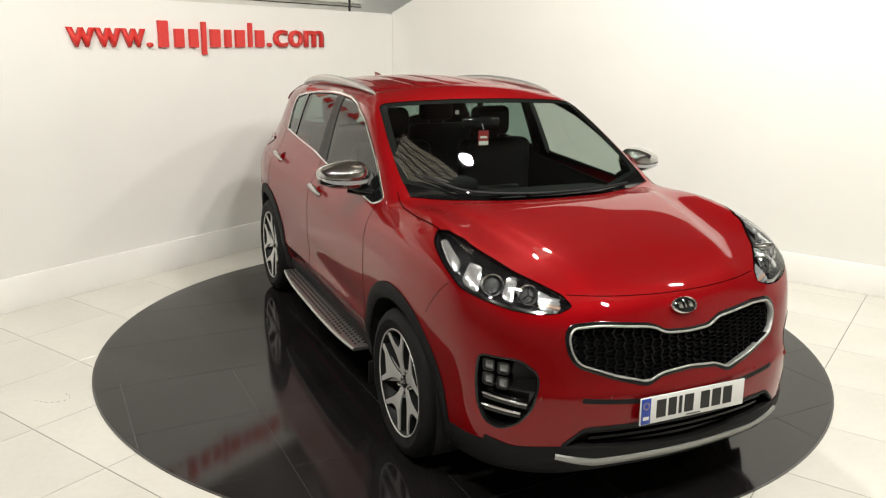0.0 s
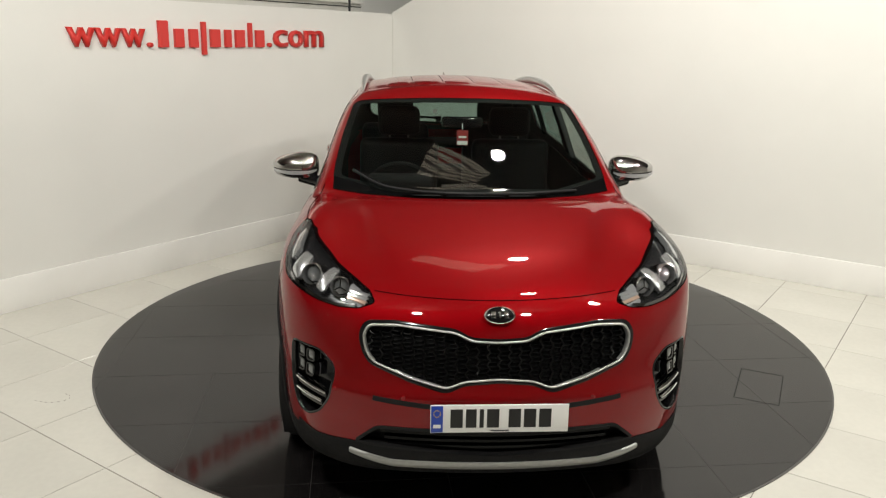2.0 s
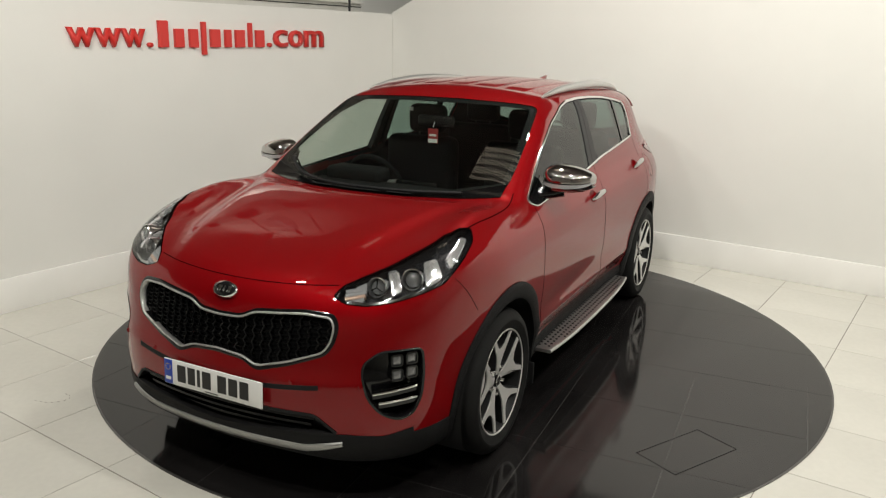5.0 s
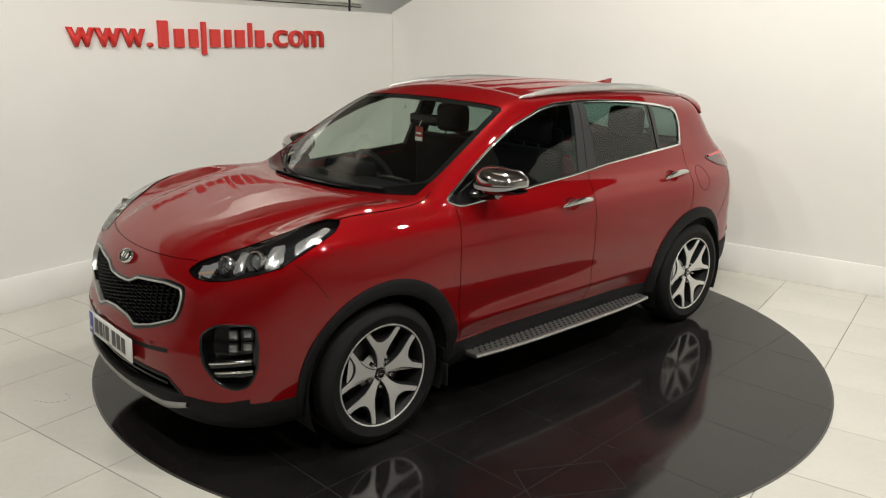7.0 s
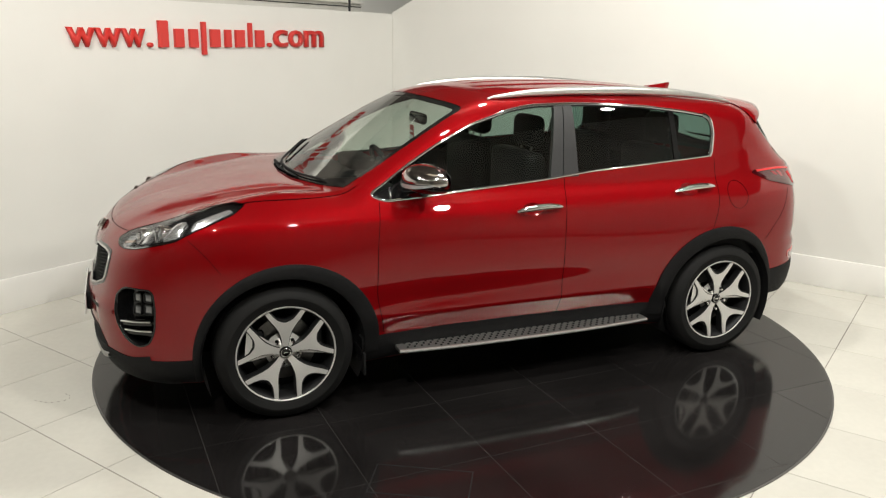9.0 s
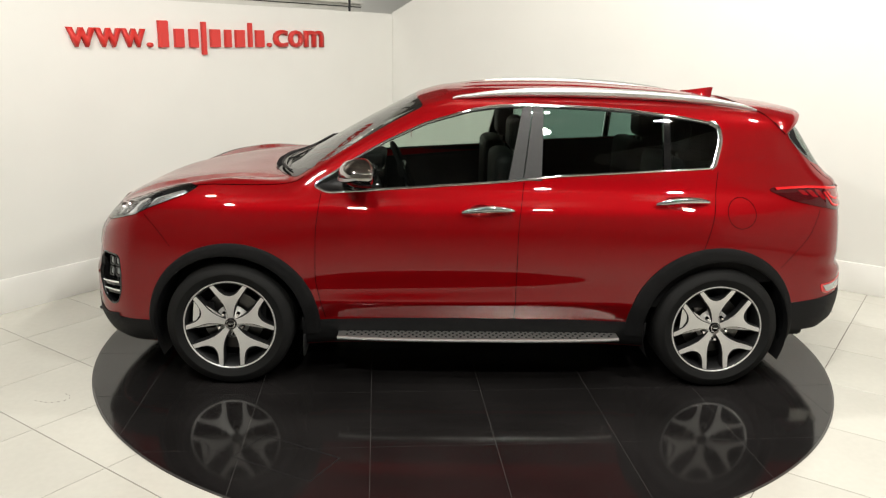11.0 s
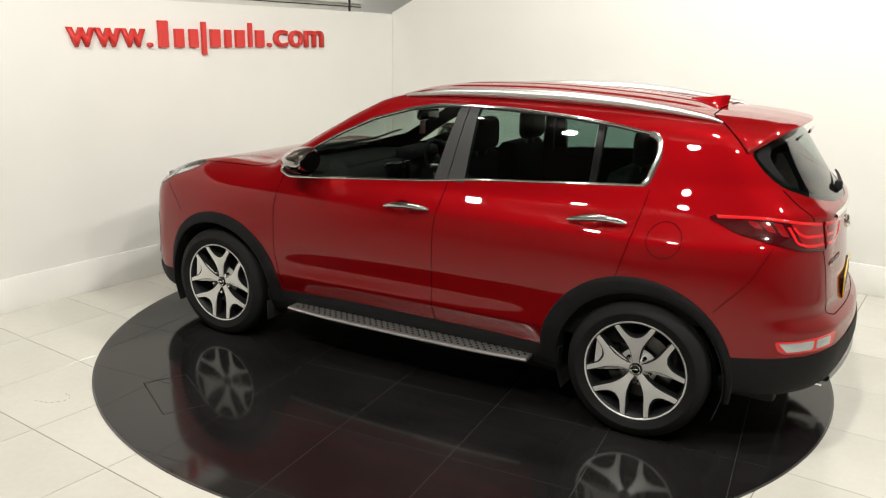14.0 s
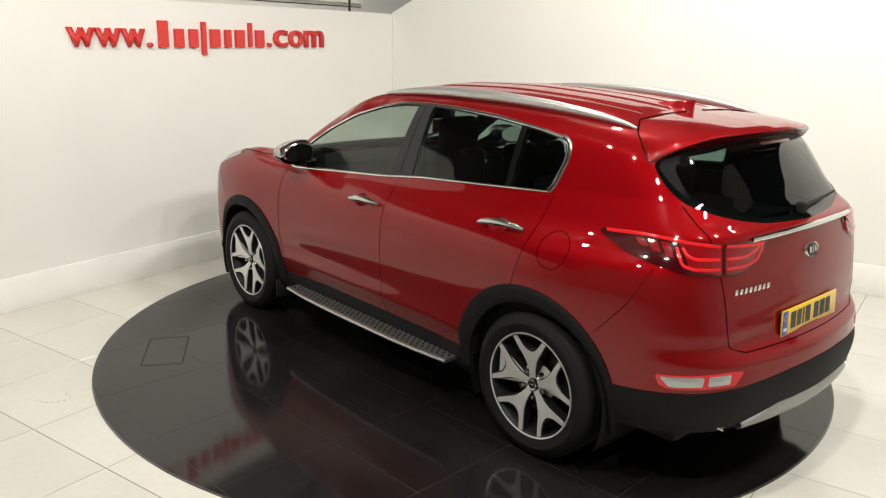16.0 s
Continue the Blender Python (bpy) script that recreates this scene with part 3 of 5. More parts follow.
def skin_template():
    """Half of the skin as a grid: sections across the car, fanned out at nose and tail."""
    ang = np.radians(np.linspace(-90, 90, 211))
    nose, tail, mid = 1.55, -1.5, 0.74
    secs = [(tail, -90 + a) for a in np.linspace(0, 90, 70)[:-1]]
    secs += [(x, 0.0) for x in np.arange(tail, nose + 1e-6, 0.021)]
    secs += [(nose, a) for a in np.linspace(0, 90, 70)[1:]]
    ax = np.array([s[0] for s in secs])[:, None]
    az = np.radians(np.array([s[1] for s in secs]))[:, None]
    dx, dy, dz = np.sin(az) * np.cos(ang), np.cos(az) * np.cos(ang), np.broadcast_to(np.sin(ang), (len(secs), len(ang)))
    lo, hi = np.zeros(dx.shape), np.full(dx.shape, 2.0)
    for _ in range(34):
        m = (lo + hi) / 2
        inside = form(ax + m * dx, m * dy, mid + m * dz) < 0
        lo, hi = np.where(inside, m, lo), np.where(inside, hi, m)
    return np.stack([ax + lo * dx, np.maximum(lo * dy, 0), mid + lo * dz], -1)


@functools.lru_cache(maxsize=None)
def skin_pieces():
    """Cuts the skin along its openings and shut lines; returns points, quads and the name of each quad's panel."""
    P = skin_template()
    n, m = P.shape[:2]
    V = P.reshape(-1, 3)
    i, j = np.meshgrid(np.arange(n - 1), np.arange(m - 1), indexing="ij")
    k = (i * m + j).ravel()
    Q = np.stack([k, k + m, k + m + 1, k + 1], 1)
    panel = np.array(["body_shell"] * len(Q), dtype=object)
    jobs = [("rear", HATCH, "tailgate"), ("top", BONNET, "bonnet"), ("side", FRONT_DOOR, "front_door"), ("side", REAR_DOOR, "rear_door"),
            ("corner", LAMP, ""), ("corner", FOG, ""), ("front", GRILLE, ""), ("front", INTAKE, ""), ("side", DLO, ""), ("top", SCREEN, ""), ("rear", BACKLIGHT, "")]
    jobs += [("side", circle(c, ARCH_HOLE), "") for c in ARCHES] + [("side", cup_outline(c), "") for c in CUPS]
    jobs += [("side", np.array([(3.0, 0.0), (3.0, 0.21), (-3.0, 0.21), (-3.0, 0.0)]), ""), ("side", np.array([(-1.70, 0.0), (-1.70, 0.345), (-3.0, 0.345), (-3.0, 0.0)]), "")]
    for view, outline, name in jobs:
        cols, keep = {"side": ((0, 2), V[:, 1] > 0.42), "front": ((1, 2), V[:, 0] > 0.2), "rear": ((1, 2), V[:, 0] < -1.45), "top": ((0, 1), V[:, 2] > 0.75), "corner": ((0, 2), (V[:, 0] > 1.2) & (V[:, 1] > 0.2)), "rear_corner": ((0, 2), (V[:, 0] < -1.2) & (V[:, 1] > 0.2))}[view]
        if name == "" and view == "side" and len(outline) == 4:
            keep = V[:, 2] < 5
        if view in SLANT:
            flat = np.stack([V[:, 1] * math.cos(SLANT[view]) - V[:, 0] * math.sin(SLANT[view]), V[:, 2]], 1)
        else:
            flat = V[:, cols]
        near_box = keep & (flat[:, 0] > outline[:, 0].min() - 0.06) & (flat[:, 0] < outline[:, 0].max() + 0.06) & (flat[:, 1] > outline[:, 1].min() - 0.06) & (flat[:, 1] < outline[:, 1].max() + 0.06)
        ids = np.nonzero(near_box)[0]
        dist, near = np.full(len(V), 1.0), flat.copy()
        dist[ids], near[ids] = signed(flat[ids], outline)
        E = np.concatenate([Q[:, [0, 1]], Q[:, [1, 2]], Q[:, [2, 3]], Q[:, [3, 0]]])
        a, b = E[:, 0], E[:, 1]
        hit = (dist[a] * dist[b] < 0) & near_box[a] & near_box[b]
        pick = np.where(np.abs(dist[a]) < np.abs(dist[b]), a, b)[hit]
        pick = np.unique(pick)
        pick = pick[np.abs(dist[pick]) < 0.03]
        if len(pick) and len(outline) > 4:
            moved = on_skin(view, near[pick])
            good = np.linalg.norm(moved - V[pick], axis=1) < 0.12
            centre = V[pick, 1] < 1e-5
            moved[centre, 1] = 0.0
            V[pick[good]] = moved[good]
        if view in SLANT:
            flat = np.stack([V[:, 1] * math.cos(SLANT[view]) - V[:, 0] * math.sin(SLANT[view]), V[:, 2]], 1)
        else:
            flat = V[:, cols]
        dist = np.full(len(V), 1.0)
        ids = np.nonzero(near_box)[0]
        dist[ids], _ = signed(flat[ids], outline)
        on = np.abs(dist) < 2e-3
        whole = Q[:, 2] != Q[:, 3]
        for a, b, c, d in ((0, 1, 2, 3), (1, 2, 3, 0)):
            cut = whole & on[Q[:, a]] & on[Q[:, c]] & ~on[Q[:, b]] & ~on[Q[:, d]] & (dist[Q[:, b]] * dist[Q[:, d]] < 0)
            k = np.nonzero(cut)[0]
            if len(k):
                second = np.stack([Q[k, a], Q[k, c], Q[k, d], Q[k, d]], 1)
                Q[k] = np.stack([Q[k, a], Q[k, b], Q[k, c], Q[k, c]], 1)
                Q, panel = np.concatenate([Q, second]), np.concatenate([panel, panel[k]])
                whole = Q[:, 2] != Q[:, 3]
        corners = V[Q]
        three = (Q[:, 2] == Q[:, 3])[:, None]
        c = np.where(three, corners[:, :3].mean(1), corners.mean(1))
        inside = np.zeros(len(Q), bool)
        fm = near_box[Q].any(1)
        ids = np.nonzero(fm)[0]
        flat = c[:, cols] if view not in SLANT else np.stack([c[:, 1] * math.cos(SLANT[view]) - c[:, 0] * math.sin(SLANT[view]), c[:, 2]], 1)
        d, _ = signed(flat[ids], outline)
        inside[ids] = d < 0
        panel[inside & (panel != "")] = name
    return V, Q, panel


def mesh_pieces(V, Q, hand):
    used, inv = np.unique(Q, return_inverse=True)
    v = V[used] * np.array([1, hand, 1])
    return v, inv.reshape(Q.shape)


def skin_mesh(name, V, Q, hands):
    vs, fs, base = [], [], 0
    for hand in hands:
        v, f = mesh_pieces(V, Q, hand)
        vs.append(v)
        fs.append((f if hand > 0 else f[:, ::-1]) + base)
        base += len(v)
    me = bpy.data.meshes.new(name)
    me.from_pydata(np.concatenate(vs).tolist(), [], [list(dict.fromkeys(q)) for q in np.concatenate(fs).tolist()])
    bm = bmesh.new()
    bm.from_mesh(me)
    bmesh.ops.remove_doubles(bm, verts=bm.verts, dist=2e-4)
    bmesh.ops.dissolve_degenerate(bm, dist=1e-5, edges=bm.edges[:])
    bpy.data.meshes.remove(me)
    return bm


# ---- the car ----
def build_wheel(car, name, place, hand):
    """A five-spoke two-tone alloy wheel; local y points out of the car."""
    w = new(name)
    w.parent = car
    w.matrix_basis = pose(place[0], place[1], place[2], 0, 0.0 if place[0] > 0 else 4.0, 0) if hand > 0 else pose(place[0], place[1], place[2], 0, 14.0, 180)
    tyre = part("tyre", lathe([(0.246, -0.105), (0.258, -0.118), (0.290, -0.126), (0.322, -0.121), (0.338, -0.100), (0.344, -0.085), (0.3445, -0.052), (0.339, -0.050), (0.339, -0.042), (0.3445, -0.040), (0.345, -0.004), (0.339, -0.002), (0.339, 0.006), (0.345, 0.008), (0.3445, 0.044), (0.339, 0.046), (0.339, 0.054), (0.344, 0.056),
                                (0.343, 0.088), (0.337, 0.102), (0.322, 0.119), (0.305, 0.1235), (0.303, 0.1255), (0.290, 0.127), (0.288, 0.1255), (0.262, 0.121), (0.250, 0.112), (0.246, 0.105)], 72), RUBBER, w, "black low-profile tyre")
    rim = part("rim", lathe([(0.236, -0.10), (0.225, -0.08), (0.222, 0.03), (0.232, 0.085), (0.240, 0.098), (0.247, 0.106), (0.250, 0.112), (0.247, 0.1155), (0.240, 0.113), (0.234, 0.104)], 72), DARK_ALLOY, w)
    lip = part("rim_lip", lathe([(0.2405, 0.1125), (0.2440, 0.1165), (0.2480, 0.1172), (0.2500, 0.1130)], 72), MACHINED, rim, "bright machined rim edge")
    part("brake_disc", lathe([(0.05, 0.018), (0.165, 0.018), (0.165, -0.006), (0.05, -0.006)], 48), STEEL, w)
    part("brake_backing", lathe([(0.03, -0.03), (0.224, -0.03), (0.224, -0.05), (0.03, -0.05)], 32), BLACK, w)
    part("brake_caliper", box((0.08, 0.07, 0.16), (0.135, 0.0, 0.03), 0.015), BLACK, w)

    def dish(r):
        return 0.112 - 0.030 * (max(0.0, 0.241 - r) / 0.241) ** 1.2

    def slab(outline, depth, lift=0.0):
        bm = bmesh.new()
        top = [bm.verts.new((x, dish(math.hypot(x, z)) + lift, z)) for x, z in outline]
        low = [bm.verts.new((x * 0.99, dish(math.hypot(x, z)) - depth, z * 0.99)) for x, z in outline]
        bm.faces.new(top)
        bm.faces.new(low[::-1])
        for i in range(len(top)):
            j = (i + 1) % len(top)
            bm.faces.new((top[i], low[i], low[j], top[j]))
        bmesh.ops.triangulate(bm, faces=[f for f in bm.faces if len(f.verts) > 4])
        return bm

    for s in range(5):
        a = math.radians(90 + 72 * s)

        def polar(r, deg):
            q = a + math.radians(deg)
            return (r * math.cos(q), r * math.sin(q))
        # machined face of one forked spoke
        half = [(0.036, 26), (0.056, 17), (0.082, 14.5), (0.118, 15.5), (0.150, 18.5), (0.190, 22.2), (0.238, 24.6), (0.2385, 22), (0.238, 19.3), (0.205, 16.2), (0.182, 12.5), (0.170, 8.0), (0.164, 3.5)]
        face = [polar(r, d) for r, d in half] + [polar(0.162, 0)] + [polar(r, -d) for r, d in half[::-1]]
        spoke = part("spoke", slab(face, 0.010), MACHINED, rim, "machined silver spoke face", smooth=25)
        back = [(0.036, 30), (0.056, 21), (0.082, 17.5), (0.118, 18), (0.150, 20.5), (0.190, 24), (0.236, 26.2), (0.236, 17.8), (0.205, 14.6), (0.186, 11), (0.176, 5)]
        under = [polar(r, d) for r, d in back] + [polar(0.172, 0)] + [polar(r, -d) for r, d in back[::-1]]
        part("spoke_back", slab(under, 0.050, -0.006), DARK_ALLOY, rim, smooth=25)
        x, z = polar(0.066, 36)
        bolt = lathe([(0.0, 0.018), (0.006, 0.018), (0.009, 0.014), (0.009, -0.01), (0.0105, -0.012)], 12)
        bmesh.ops.translate(bolt, vec=(x, 0.078, z), verts=bolt.verts)
        part("wheel_bolt", bolt, CHROME, rim)
    part("hub", lathe([(0.0, 0.0805), (0.040, 0.0805), (0.055, 0.066), (0.095, 0.045)], 40), MACHINED, rim)
    cap = part("hub_cap", lathe([(0.0, 0.094), (0.022, 0.0935), (0.028, 0.091), (0.031, 0.085), (0.031, 0.06)], 32), GLOSS_BLACK, w, "black hub cap with a silver oval")
    part("emblem", lathe([(0.019, 0.0945), (0.023, 0.0955), (0.025, 0.0935)], 28), CHROME, cap)
    part("emblem_bar", box((0.024, 0.002, 0.008), (0, 0.095, 0), 0.0006), CHROME, cap)
    return w


def plate(car, name, label, centre, normal_turn, mat, back):
    """A number plate: its characters are plain bars."""
    p = part(name, box((0.008, 0.520, 0.111), (0, 0, 0), 0.003), mat, car, label, m=pose(*centre, 0, normal_turn, 180 if back else 0))
    part("band", box((0.002, 0.044, 0.105), (0.0046, -0.235, 0), 0.0008), BLUE, p, "blue band at the plate's end")
    ring = bmesh.new()
    for k in range(12):
        a = math.tau * k / 12
        box((0.0008, 0.0034, 0.0034), (0.0058, -0.235 + 0.013 * math.cos(a), 0.022 + 0.013 * math.sin(a)), bm=ring)
    part("band_stars", ring, YELLOW, p, smooth=0)
    part("band_mark", box((0.0008, 0.028, 0.014), (0.0058, -0.235, -0.028)), WHITE, p, smooth=0)
    y = -0.185
    for width in (0.046, 0.040, 0.016, 0.046, 0.0, 0.046, 0.046, 0.046):
        if width:
            part("character_bar", box((0.0014, width, 0.074), (0.0048, y + width / 2, 0.002), 0.0006), INK, p, smooth=0)
            y += width + 0.0115
        else:
            y += 0.024
    part("small_print_bar", box((0.0014, 0.07, 0.004), (0.0048, 0.0, -0.047)), INK, p, smooth=0)


def seam(car, view, line, hand=1, closed=False, width=0.0032):
    part("shut_line", line_band(view, line, width, 0.0009, 0.004, hand, closed, 1), SEAM_AND_SHADE, car, smooth=0)


def build_body(car):
    V, Q, panel = skin_pieces()
    for name in ("body_shell", "bonnet", "tailgate"):
        part(name, skin_mesh(name, V, Q[panel == name], (1, -1)), PAINT, car, "glossy metallic red paintwork" if name == "body_shell" else "", smooth=60)
    for hand in (1, -1):
        for name in ("front_door", "rear_door"):
            part(name, skin_mesh(name, V, Q[panel == name], (hand,)), PAINT, car, smooth=60)


def build_lining(car):
    """Dark lining on the inside of the pillars and the roof edges."""
    V, Q, panel = skin_pieces()
    for hand in (1, -1):
        bm = skin_mesh("pillar_lining", V, Q[(panel == "body_shell") | (panel == "front_door") | (panel == "rear_door") | (panel == "tailgate")], (hand,))
        low = [f for f in bm.faces if f.calc_center_median().z < 1.10]
        bmesh.ops.delete(bm, geom=low, context="FACES")
        bm.normal_update()
        mid = Vector((-0.4, 0, 1.2))
        for v in bm.verts:
            n = v.normal if v.normal.dot(v.co - mid) > 0 else -v.normal
            v.co -= n * 0.014
        part("pillar_lining", bm, INTERIOR, car, smooth=60)


# door pillars: their edges at the sill and under the roof
PILLARS = (((-0.158, -0.235), (-0.240, -0.291), PILLAR), ((-0.241, -0.338), (-0.297, -0.350), PILLAR), ((-1.004, -1.040), (-1.004, -1.040), GLOSS_BLACK))


def build_glazing(car):
    part("windscreen", sheet("top", SCREEN, -0.002, 0.004, rings=12), WINDSCREEN, car, "clear windscreen that mirrors the lamps")
    part("windscreen_edge", band("top", (SCREEN - SCREEN.mean(0)) * np.array([0.90, 0.945]) + SCREEN.mean(0), (SCREEN - SCREEN.mean(0)) * np.array([1.01, 1.018]) + SCREEN.mean(0), -0.0045, 0.004, closed=True, cuts=3), INTERIOR, car)
    part("rear_window", sheet("rear", BACKLIGHT, -0.002, 0.004, rings=10), PRIVACY, car, "dark tinted rear window")
    part("rear_window_edge", band("rear", (BACKLIGHT - BACKLIGHT.mean(0)) * np.array([0.93, 0.88]) + BACKLIGHT.mean(0), (BACKLIGHT - BACKLIGHT.mean(0)) * 1.012 + BACKLIGHT.mean(0), -0.0045, 0.004, closed=True, cuts=3), INTERIOR, car)
    for hand in (1, -1):
        # panes between the pillars
        def between(x0, x1):
            top = lambda x: np.interp(x, *zip(*sorted([tuple(p) for p in DLO if p[1] > line(p[0])])))
            low = lambda x: np.interp(x, *zip(*sorted([tuple(p) for p in DLO if p[1] <= line(p[0])])))
            xs = np.linspace(x0, x1, 40)
            up, dn = np.stack([xs, top(xs)], 1), np.stack([xs, low(xs)], 1)
            return up, dn

        def line(x):
            return np.interp(x, (-1.4, -1.28, -0.4, 0.6, 0.86, 0.9), (1.30, 1.30, 1.30, 1.20, 1.1035, 1.1035))
        for name, x0, x1, mat, label in (("front_window", -0.235, 0.872, SIDE_GLASS, "green-tinted front door window"), ("rear_door_window", -1.0, -0.245, PRIVACY, "dark privacy rear door window"), ("quarter_window", -1.313, -1.035, PRIVACY, "dark privacy quarter window")):
            up, dn = between(x0, x1)
            part(name, band("side", dn, up, -0.004, 0.003, hand, 10), mat, car, label, smooth=60)
        for (low0, low1), (top0, top1), mat in PILLARS:
            s = np.linspace(0, 1, 14)
            z0, z1 = 1.13 - 0.06 * low0, 1.535 - 0.03 * (top0 + 0.3) ** 2
            if top0 < -0.9:
                z0, z1 = 1.20, 1.492
            edge = [np.stack([a + (b - a) * s, z0 + (z1 - z0) * s], 1) for a, b in ((low0, top0), (low1, top1))]
            part("pillar_cover", band("side", edge[0], edge[1], 0.001, 0.03, hand, 6), mat, car, "satin black pillar cover between the windows", smooth=60)
        up, dn = between(0.63, 0.872)
        part("mirror_foot_panel", band("side", dn, dn * 0.35 + up * 0.65, 0.0, 0.01, hand, 5), GLOSS_BLACK, car, smooth=60)
        inner = (DLO - DLO.mean(0)) * np.array([0.985, 0.955]) + DLO.mean(0)
        part("window_seal", band("side", inner, DLO, 0.0, 0.008, hand, 2, True), BLACK, car, smooth=60)
        part("window_trim", line_band("side", DLO, 0.0125, 0.0055, 0.010, hand, True, 3, 0.003), CHROME, car, "bright chrome strip round the side windows", smooth=60)
        rear = DLO[(DLO[:, 0] < -1.262)]
        rear = rear[np.argsort(np.arctan2(rear[:, 1] - 1.33, -(rear[:, 0] + 1.15)))]
        part("trim_end", line_band("side", rear + np.array([0.006, 0]), 0.026, 0.0062, 0.010, hand, False, 3, 0.003), HANDLE_CHROME, car, smooth=60)


def build_cladding(car):
    for hand in (1, -1):
        for (cx, cz), a0, a1 in ((ARCHES[0], -14, 186), (ARCHES[1], -6, 192)):
            inner, outer = circle((cx, cz), 0.406, a0, a1, 60), circle((cx + (-0.022 if cx > 0 else 0.030), cz + 0.012), 0.464 if cx > 0 else 0.470, a0, a1, 60)
            part("wheel_arch_trim", band("side", inner, outer, 0.012, 0.06, hand, 6, False, 0.006), CLADDING, car, "matt black wheel-arch moulding", smooth=50)
            P = circle((cx, cz), 0.404, -25, 205, 40)
            ys = np.linspace(0.50, 0.88, 6)
            liner = np.stack([np.stack([P[:, 0], np.full(len(P), y * hand), P[:, 1]], -1) for y in ys])
            part("wheel_arch_liner", grid_mesh(liner), BLACK, car)
            ring = np.stack([np.stack([cx + (P[:, 0] - cx) * s, np.full(len(P), 0.50 * hand), cz + (P[:, 1] - cz) * s], -1) for s in (1.0, 0.02)])
            part("wheel_arch_back", grid_mesh(ring), BLACK, car)
        xs = np.linspace(0.945, -0.945, 60)
        low, high = np.stack([xs, np.full(60, 0.205)], 1), np.stack([xs, 0.378 + 0.006 * np.cos(xs * 3)], 1)
        part("sill_moulding", band("side", low, high, 0.006, 0.05, hand, 6, False, 0.006), CLADDING, car, "matt black sill moulding", smooth=50)
        part("mud_flap", box((0.012, 0.20, 0.12), (1.335 - 0.40, 0.80 * hand, 0.235), 0.004), BLACK, car)
    def wrap(view, low, high, label, name, y1, n=70, off=0.008):
        ys = np.linspace(-y1, y1, n)
        part(name, band(view, np.stack([ys, low(np.abs(ys))], 1), np.stack([ys, high(np.abs(ys))], 1), off, 0.03, 1, 6, False, 0.004), CLADDING, car, label, smooth=50)
    wrap("front", lambda y: 0.215 + 0 * y, lambda y: np.interp(y, (0, 0.50, 0.56, 0.70, 0.80), (0.332, 0.358, 0.366, 0.352, 0.380)), "matt black lower front bumper", "front_lower_bumper", 0.775)
    wrap("rear", lambda y: 0.330 + 0 * y, lambda y: np.interp(y, (0, 0.24, 0.58, 0.76, 0.8), (0.56, 0.555, 0.532, 0.512, 0.50)), "matt black lower rear bumper", "rear_lower_bumper", 0.775)
    for hand in (1, -1):
        for x0, x1, z0, z1 in ((1.745, 1.98, 0.355, 0.350), (-1.74, -2.03, 0.490, 0.516)):
            xs = np.linspace(x0, x1, 16)
            part("bumper_corner", band("side", np.stack([xs, np.full(16, 0.225 if x0 > 0 else 0.325)], 1), np.stack([xs, np.linspace(z0, z1, 16)], 1), 0.0075, 0.03, hand, 5, False, 0.004), CLADDING, car, smooth=50)
    # silver skid plates
    ys = np.linspace(-0.56, 0.56, 60)
    rise = 0.05 * np.clip((np.abs(ys) - 0.40) / 0.16, 0, 1)
    part("front_skid_plate", band("front", np.stack([ys, 0.268 + rise * 1.0], 1), np.stack([ys, 0.306 + rise * 0.65], 1), 0.018, 0.04, 1, 6, False, 0.006), SKID, car, "satin silver skid plate under the bumper", smooth=50)
    ys = np.linspace(-0.50, 0.50, 60)
    part("rear_skid_plate", band("rear", np.stack([ys, 0.338 + 0 * ys], 1), np.stack([ys, 0.415 - 0.05 * np.clip((np.abs(ys) - 0.3) / 0.2, 0, 1)], 1), 0.022, 0.05, 1, 6, False, 0.010), SKID, car, "satin silver rear skid plate", smooth=50)
    part("underbody", box((3.9, 1.30, 0.10), (0, 0, 0.27), 0.03), BLACK, car)


